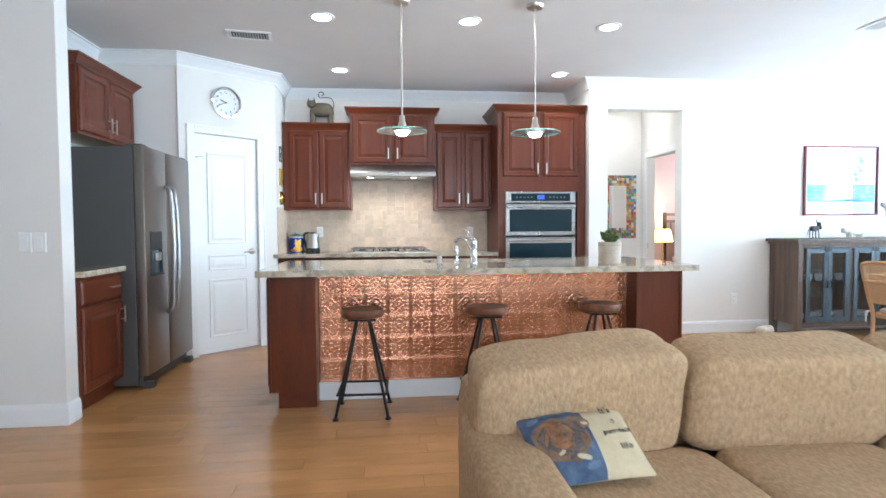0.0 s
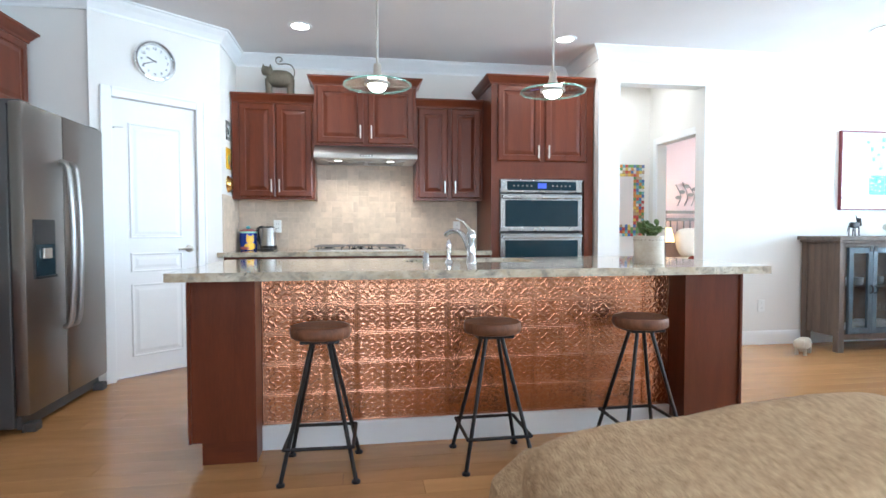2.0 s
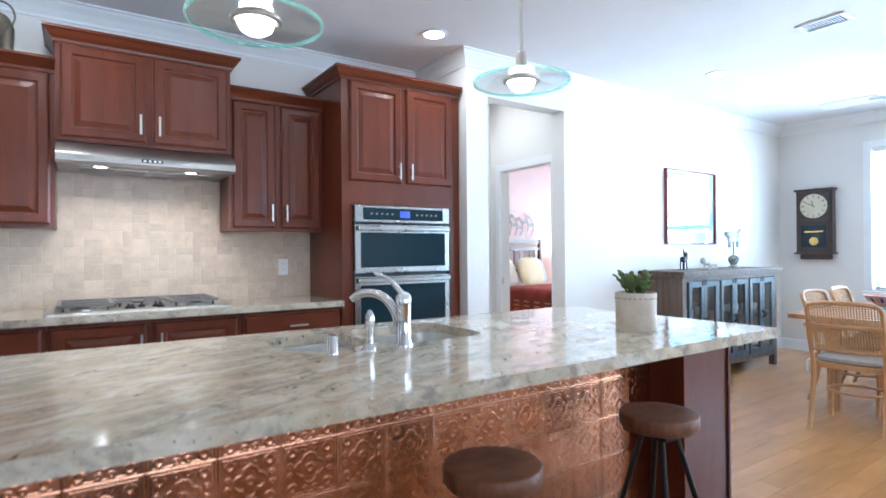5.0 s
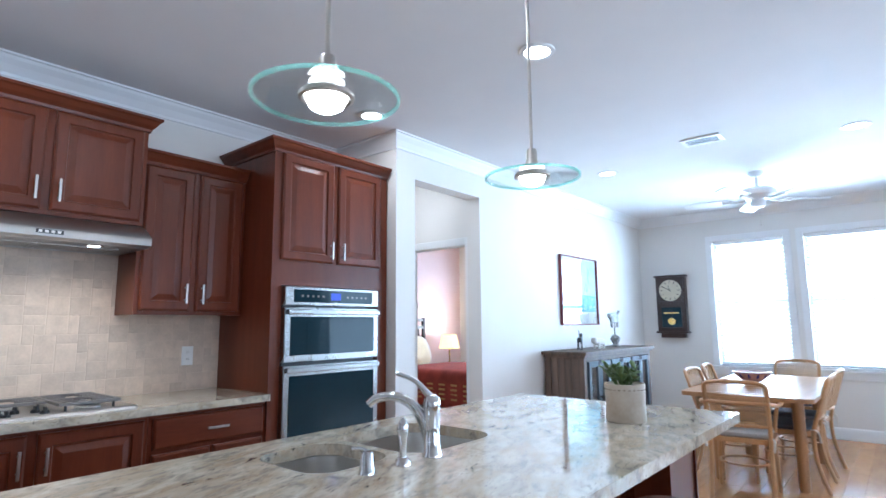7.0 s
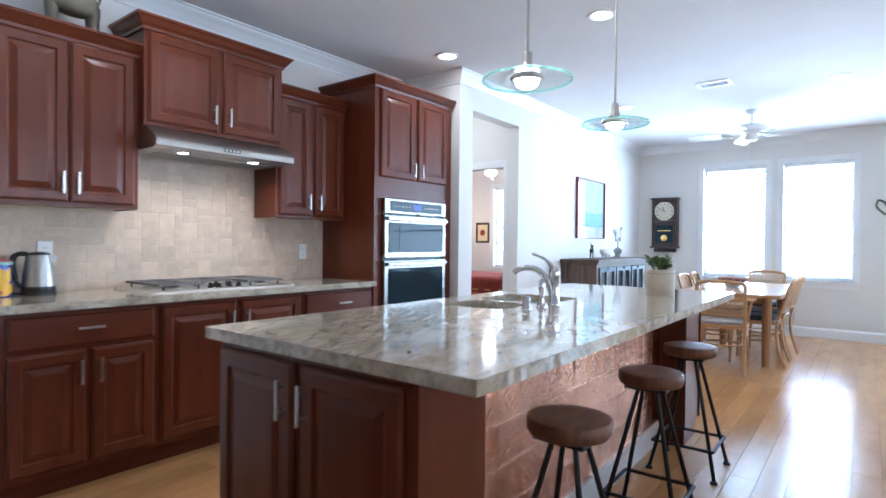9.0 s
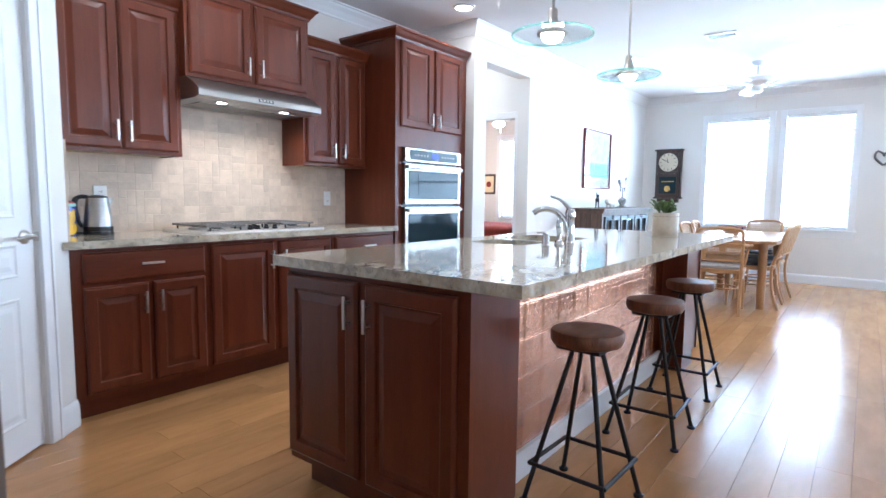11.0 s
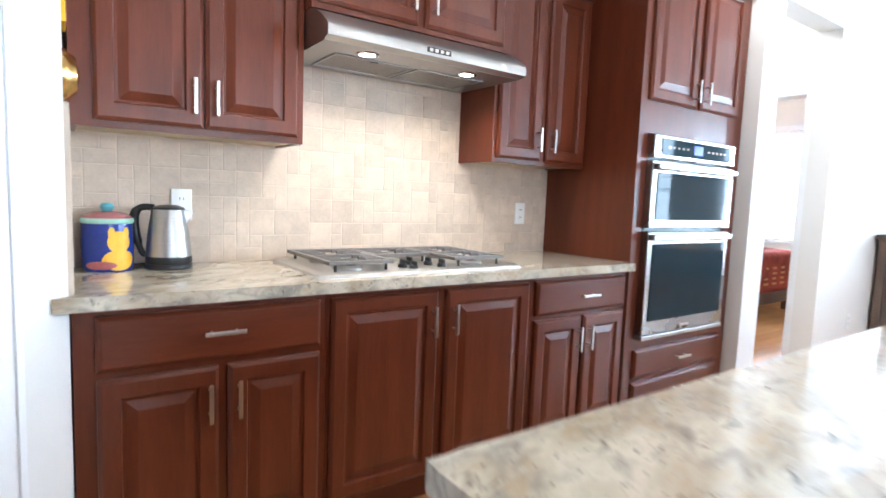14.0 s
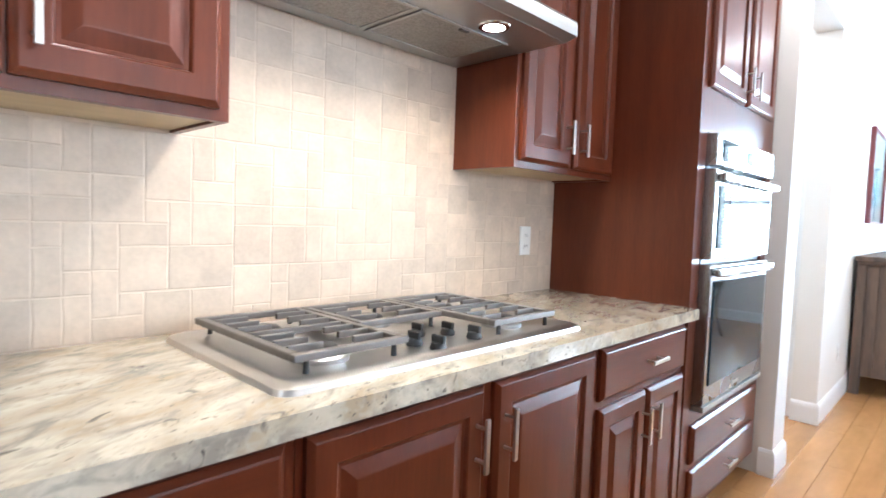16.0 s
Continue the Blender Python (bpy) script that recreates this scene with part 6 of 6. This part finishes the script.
def regulator_clock():
    c = thing("pendulum_clock", T(7.7498, 5.80, 1.105, -90), "dark wooden pendulum wall clock with an aged dial", "clock")
    w, h = 0.375, 0.83
    part("case", box(0.0, -0.10, 0.075, w, 0.0, h, 0.004), DARKWOOD, c)
    part("cornice", box(-0.02, -0.12, h - 0.025, w + 0.02, 0.0, h, 0.006), DARKWOOD, c)
    part("base_moulding", box(-0.02, -0.12, 0.06, w + 0.02, 0.0, 0.085, 0.006), DARKWOOD, c)
    part("base_bracket", box(0.03, -0.09, 0.0, w - 0.03, 0.0, 0.06, 0.012), DARKWOOD, c)
    part("finial", lathe([(0.014, 0), (0.008, 0.01), (0.001, 0.016)], 10, m=T(w / 2, -0.06, h)), DARKWOOD, c)
    part("door_frame", panel_rings(w - 0.04, 0.34, [(0, 0), (0, -0.010), (0.02, -0.010), (0.026, -0.002)], m=T(0.02, -0.1005, h - 0.375)), DARKWOOD, c)
    up = pose(w / 2, -0.1035, h - 0.205, 90)
    part("dial", lathe([(0.001, 0.0), (0.142, 0.0), (0.142, 0.008), (0.001, 0.009)], 40, m=up), OLDFACE, c, "aged cream dial")
    for n in range(1, 13):
        a = radians(90 - 30 * n)
        part("hour_mark", box(-0.004, -0.1135, 0.100, 0.004, -0.1127, 0.128), INK, c, m=pose(w / 2, 0, h - 0.205, 0, 30 * n, 0))
    for ang, l in ((-75 + 180, 0.07), (150, 0.11)):
        part("clock_hand", box(-0.012, -0.1165, -0.004, l, -0.1145, 0.004), INK, c, m=pose(w / 2, 0, h - 0.205, 0, -ang, 0))
    part("lower_door", panel_rings(w - 0.04, 0.34, [(0, 0), (0, -0.010), (0.03, -0.010), (0.036, -0.003)], m=T(0.02, -0.1005, 0.10)), DARKWOOD, c)
    part("lower_glass", box(0.06, -0.1052, 0.14, w - 0.06, -0.1040, 0.40), OVENGLASS, c, "dark lower glass with gilt lines")
    part("gilt_bar", box(0.09, -0.1075, 0.318, w - 0.09, -0.1055, 0.335), GOLD, c)
    part("pendulum", lathe([(0.001, 0.0), (0.045, 0.0), (0.048, 0.003), (0.001, 0.006)], 24, m=pose(w / 2, -0.1055, 0.215, 90)), GOLD, c, "brass pendulum disc")


regulator_clock()


def heart_hook():
    bm = tube(bend([(0, 0, 0), (0.09, 0, 0.10), (0.07, 0, 0.18), (0.01, 0, 0.15), (0, 0, 0.12), (-0.01, 0, 0.15), (-0.07, 0, 0.18), (-0.09, 0, 0.10), (0, 0, 0)], 5), 0.013, 8)
    solid("heart_wreath", bm, CAST, "dark twig heart hung on the wall", "wall decor", smooth=True, m=T(7.735, 2.98, 1.62, -90))


heart_hook()


def dining_table():
    t = thing("dining_table", T(5.83, 4.24, 0), "honey oak dining table with rounded turned legs", "table")
    L, W = 1.95, 0.92
    part("tabletop", slab(outline(0, 0, L, W, 0.06), [], 0.75, 0.032), TABLEWOOD, t, "polished oak top")
    ax, ay = L / 2 - 0.42, W / 2 - 0.16
    for sy in (-1, 1):
        part("apron", box(-ax, sy * ay - 0.012, 0.63, ax, sy * ay + 0.012, 0.718), TABLEWOOD, t)
    for sx in (-1, 1):
        part("apron", box(sx * ax - 0.012, -ay + 0.013, 0.63, sx * ax + 0.012, ay - 0.013, 0.718), TABLEWOOD, t)
        for sy in (-1, 1):
            part("leg", lathe([(0.036, 0.0), (0.038, 0.01), (0.042, 0.3), (0.042, 0.718)], 18, m=T(sx * ax, sy * ay, 0)), TABLEWOOD, t, "thick round leg", True)


dining_table()
bowl = lathe([(0.001, 0.0), (0.06, 0.0), (0.065, 0.022), (0.10, 0.05), (0.155, 0.105), (0.160, 0.112), (0.150, 0.112), (0.09, 0.055), (0.001, 0.035)], 36)
B = thing("serving_bowl", T(5.72, 4.33, 0.75), "painted pink and blue pottery bowl on the dining table", "bowl")
part("bowl_body", bowl, ROSEPOT := mat("pink_pottery", (0.55, 0.30, 0.26), 0.3, var=0.2, scale=10), B, smooth=True)
part("foot_ring", lathe([(0.067, 0.0), (0.070, 0.004), (0.068, 0.026), (0.064, 0.026)], 28, ring=True), AQUA, B, smooth=True)
for i in range(12):
    a = 2 * math.pi * i / 12
    part("painted_leaf", box(-0.008, -0.002, -0.022, 0.008, 0.002, 0.022, 0.001), BLUE, B, m=T(0, 0, 0, math.degrees(a)) @ pose(0, -0.132, 0.078, 42, 0, 0))


def chair(m, arms=False, cushion=None):
    """A bentwood chair with a cane back; faces +y, its back at -y."""
    c = thing("dining_chair", m, "bentwood dining chair with a cane back and tied cushion", "chair", "chairs round the dining table")
    part("seat", slab(outline(0, 0.0, 0.45, 0.44, 0.10), [], 0.455, 0.035), HONEY, c)
    part("seat_cushion", soft_box(0.41, 0.40, 0.045, 7, 5, m=T(0, 0.0, 0.452)), cushion or CUSHION, c, "thin tied seat cushion", True)
    for s in (-1, 1):
        part("front_leg", tube(bend([(s * 0.19, 0.18, 0.43), (s * 0.20, 0.19, 0.22), (s * 0.205, 0.20, 0.0)], 4), [0.017] * 5 + [0.014] * 4, 9), HONEY, c, smooth=True)
        part("back_leg", tube(bend([(s * 0.205, -0.315, 0.80), (s * 0.205, -0.265, 0.62), (s * 0.20, -0.215, 0.44), (s * 0.20, -0.225, 0.22), (s * 0.205, -0.29, 0.0)], 4), 0.0155, 9), HONEY, c, smooth=True)
        part("cushion_tie", tube(bend([(s * 0.20, -0.20, 0.47), (s * 0.225, -0.25, 0.46), (s * 0.22, -0.26, 0.38)], 3), 0.007, 6), LINEN, c)
    top = bend([(-0.205, -0.315, 0.79), (-0.195, -0.335, 0.85), (-0.12, -0.352, 0.872), (0, -0.360, 0.876), (0.12, -0.352, 0.872), (0.195, -0.335, 0.85), (0.205, -0.315, 0.79)], 4)
    part("top_rail", tube(top, 0.015, 9), HONEY, c, "bent top rail", True)
    part("lower_rail", tube(bend([(-0.205, -0.245, 0.55), (0, -0.268, 0.55), (0.205, -0.245, 0.55)], 4), 0.011, 8), HONEY, c, smooth=True)
    b = bm_new()
    for i in range(25):
        u = -0.185 + 0.37 * i / 24
        tube([(u, -0.262, 0.555), (u, -0.352, 0.862)], 0.0036, 4, b)
    for j in range(21):
        z = 0.57 + 0.29 * j / 20
        y = -0.262 - (z - 0.555) * 0.293
        tube([(-0.20, y, z), (0.20, y, z)], 0.0038, 4, b)
    tagged(part("cane_back", b, CANE, c, "woven cane back"), kind="stuff")
    ring_pts = [(0.17 * math.cos(2 * math.pi * k / 20), 0.165 * math.sin(2 * math.pi * k / 20), 0.25) for k in range(21)]
    part("hoop_stretcher", tube(ring_pts, 0.009, 7), HONEY, c, smooth=True)
    if arms:
        arm = bend([(-0.205, -0.30, 0.72), (-0.255, -0.18, 0.70), (-0.27, 0.06, 0.69), (-0.235, 0.15, 0.66), (-0.20, 0.15, 0.44)], 5)
        for s in (-1, 1):
            part("arm", tube([(s * abs(p.x) * (1 if p.x < 0 else -1), p.y, p.z) for p in arm], 0.0145, 9), HONEY, c, "bent arm", True)
        part("arm_band", tube(bend([(-0.205, -0.30, 0.72), (0, -0.335, 0.72), (0.205, -0.30, 0.72)], 4), 0.013, 8), HONEY, c, smooth=True)
    return c


chair(T(4.93, 4.27, 0, -90 + 6), arms=True, cushion=PALECUSHION)
side = chair(T(5.50, 4.07, 0, 0))
copy_thing(side, T(6.10, 4.06, 0, -4))
copy_thing(side, T(5.62, 4.48, 0, 178))
copy_thing(side, T(6.22, 4.50, 0, 183))
copy_thing(side, T(6.98, 4.20, 0, 90))


# ---- hall and bedroom ----
def mosaic_mirror():
    m = thing("mosaic_mirror", T(3.44, 7.1095, 1.025), "tall mirror in a colourful patchwork mosaic frame", "mirror")
    w, h, f = 0.49, 0.80, 0.13
    part("backing", box(0, -0.014, 0, w, 0, h), DARKWOOD, m)
    part("mirror_glass", box(f, -0.018, f, w - f, -0.0142, h - f), MIRROR, m, "mirror glass")
    rnd = random.Random(2)
    cols = [mat("mosaic_" + n, c, 0.3, var=0.15, scale=12) for n, c in (("red", (0.5, 0.06, 0.05)), ("orange", (0.6, 0.25, 0.05)), ("yellow", (0.65, 0.5, 0.1)), ("green", (0.12, 0.3, 0.1)), ("blue", (0.08, 0.16, 0.42)), ("aqua", (0.15, 0.4, 0.45)), ("tan", (0.45, 0.32, 0.2)), ("white", (0.7, 0.68, 0.64)))]
    u = 0.0325
    nx, nz = int(w / u), int(h / u)
    for i in range(nx):
        for j in range(nz):
            x, z = i * w / nx, j * h / nz
            if f - 0.01 < x + u / 2 < w - f + 0.01 and f - 0.01 < z + u / 2 < h - f + 0.01:
                continue
            part("tile", box(x + 0.001, -0.020, z + 0.001, x + w / nx - 0.001, -0.0145, z + h / nz - 0.001), rnd.choice(cols), m)


mosaic_mirror()


def bedroom():
    b = thing("bed", T(6.24, 8.35, 0) @ Matrix.Diagonal((0.87, 1, 1.18, 1)), "bed with a red woven blanket and metal headboard", "bed")
    part("frame", box(-0.76, -1.0, 0.10, 0.76, 1.02, 0.30, 0.01), DARKWOOD, b)
    for x in (-0.74, 0.66):
        for y in (-0.98, 0.92):
            part("leg", box(x, y, 0, x + 0.08, y + 0.08, 0.10), DARKWOOD, b)
    part("mattress", soft_box(1.52, 2.0, 0.28, 8, 10, m=T(0, 0, 0.30)), LINEN, b, smooth=True)
    part("blanket", soft_box(1.62, 1.55, 0.42, 14, 10, 0.012, m=T(0, -0.27, 0.20)), BLANKET, b, "red patterned blanket", True)
    bm = bm_new()
    for sx in range(7):
        for k in range(4):
            x = -0.72 + sx * 0.22
            add_box(bm, x, -1.049, 0.30 + k * 0.05, x + 0.12 - 0.02 * (k % 2), -1.0455, 0.32 + k * 0.05)
            add_box(bm, -0.8145, -0.95 + sx * 0.2, 0.30 + k * 0.05, -0.8115, -0.85 + sx * 0.2, 0.32 + k * 0.05)
    tagged(part("woven_pattern", bm, TANWEAVE, b, "tan woven pattern"), kind="stuff")
    for x, mt in ((-0.36, LINEN), (0.36, LINEN), (0.15, CREAMPILLOW)):
        part("pillow", soft_box(0.62 if mt is LINEN else 0.5, 0.17, 0.42, 9, 3.2, m=T(x, 0.78 if mt is LINEN else 0.60, 0.57) @ pose(0, 0, 0, -28)), mt, b, smooth=True)
    for x in (-0.78, 0.78):
        part("headboard_post", box(x - 0.025, 1.05, 0, x + 0.025, 1.10, 1.20), DARKWOOD, b)
    for z in (0.75, 1.05, 1.15):
        part("headboard_rail", box(-0.755, 1.06, z, 0.755, 1.09, z + 0.04), CAST, b)
    for i in range(11):
        x = -0.65 + 0.13 * i
        part("headboard_bar", box(x - 0.008, 1.067, 0.79, x + 0.008, 1.083, 1.05), CAST, b)
    for nx in (5.37, 7.27):
        n = thing("nightstand", T(nx, 9.20, 0), "dark wooden nightstand beside the bed", "nightstand", "nightstands beside the bed")
        part("body", box(-0.25, -0.2, 0.12, 0.25, 0.22, 0.58, 0.006), DARKWOOD, n)
        for x in (-0.24, 0.19):
            for y in (-0.19, 0.16):
                part("leg", box(x, y, 0, x + 0.05, y + 0.05, 0.12), DARKWOOD, n)
        part("drawer", panel_rings(0.44, 0.18, SLABBED), DARKWOOD, n, m=T(-0.22, -0.201, 0.36))
        l = thing("table_lamp", T(nx + 0.03, 9.18, 0.58), "lit bedside lamp with a glowing cream shade", "lamp", "bedside lamps")
        part("base", lathe([(0.001, 0), (0.08, 0), (0.075, 0.015), (0.02, 0.03), (0.012, 0.06), (0.012, 0.36), (0.001, 0.36)], 20), GOLD, l, smooth=True)
        part("shade", lathe([(0.17, 0.33), (0.12, 0.55), (0.115, 0.55), (0.165, 0.33)], 28, ring=True), SHADEGLOW, l, "glowing lampshade", True)
    a = thing("metal_wall_art", T(6.30, 9.495, 1.48) @ Matrix.Diagonal((1.6, 1, 0.9, 1)), "dark metal tree wall art over the bed", "wall decor")
    for i in range(9):
        x = -0.3 + 0.075 * i
        part("branch", tube(bend([(x, -0.02, 0.0), (x + 0.03, -0.03, 0.18), (x - 0.02, -0.02, 0.38 + 0.05 * math.sin(i * 2.0))], 4), 0.006, 6), CAST, a)
    for i in range(14):
        part("metal_leaf", lathe([(0.001, 0), (0.035, 0.002), (0.001, 0.004)], 8, m=pose(-0.3 + 0.045 * i, -0.035, 0.15 + 0.25 * ((i * 7) % 5) / 5, 90)), CAST, a)
    p = thing("small_picture", T(7.9995, 9.33, 1.22, -90), "small dark-framed floral picture on the bedroom wall", "picture")
    part("frame", panel_rings(0.31, 0.40, [(0, 0), (0, -0.02), (0.03, -0.02), (0.035, -0.008)]), DARKWOOD, p)
    part("print", box(0.04, -0.0105, 0.04, 0.27, -0.0085, 0.36), CREAMPILLOW, p)
    part("motif", lathe([(0.001, 0.0), (0.06, 0.0), (0.001, 0.004)], 12, m=pose(0.155, -0.0107, 0.20, 90)), BLANKET, p)
    c = thing("wicker_chest", T(7.72, 7.75, 0), "brown wicker chest under the bedroom window", "chest")
    part("basket", box(-0.24, -0.38, 0.0, 0.24, 0.38, 0.40, 0.015), WICKER, c)
    part("lid", box(-0.255, -0.395, 0.402, 0.255, 0.395, 0.45, 0.012), WICKER, c)


bedroom()
for nx in (5.40, 7.30):
    area_lamp("bedside_lamp", (nx, 9.18, 1.14), (nx, 9.3, 2.0), 0.18, 0.18, 12, (1.0, 0.72, 0.42), "DISK")

# ---- pieces of floor and wall ----
backsplash()
lay_planks()
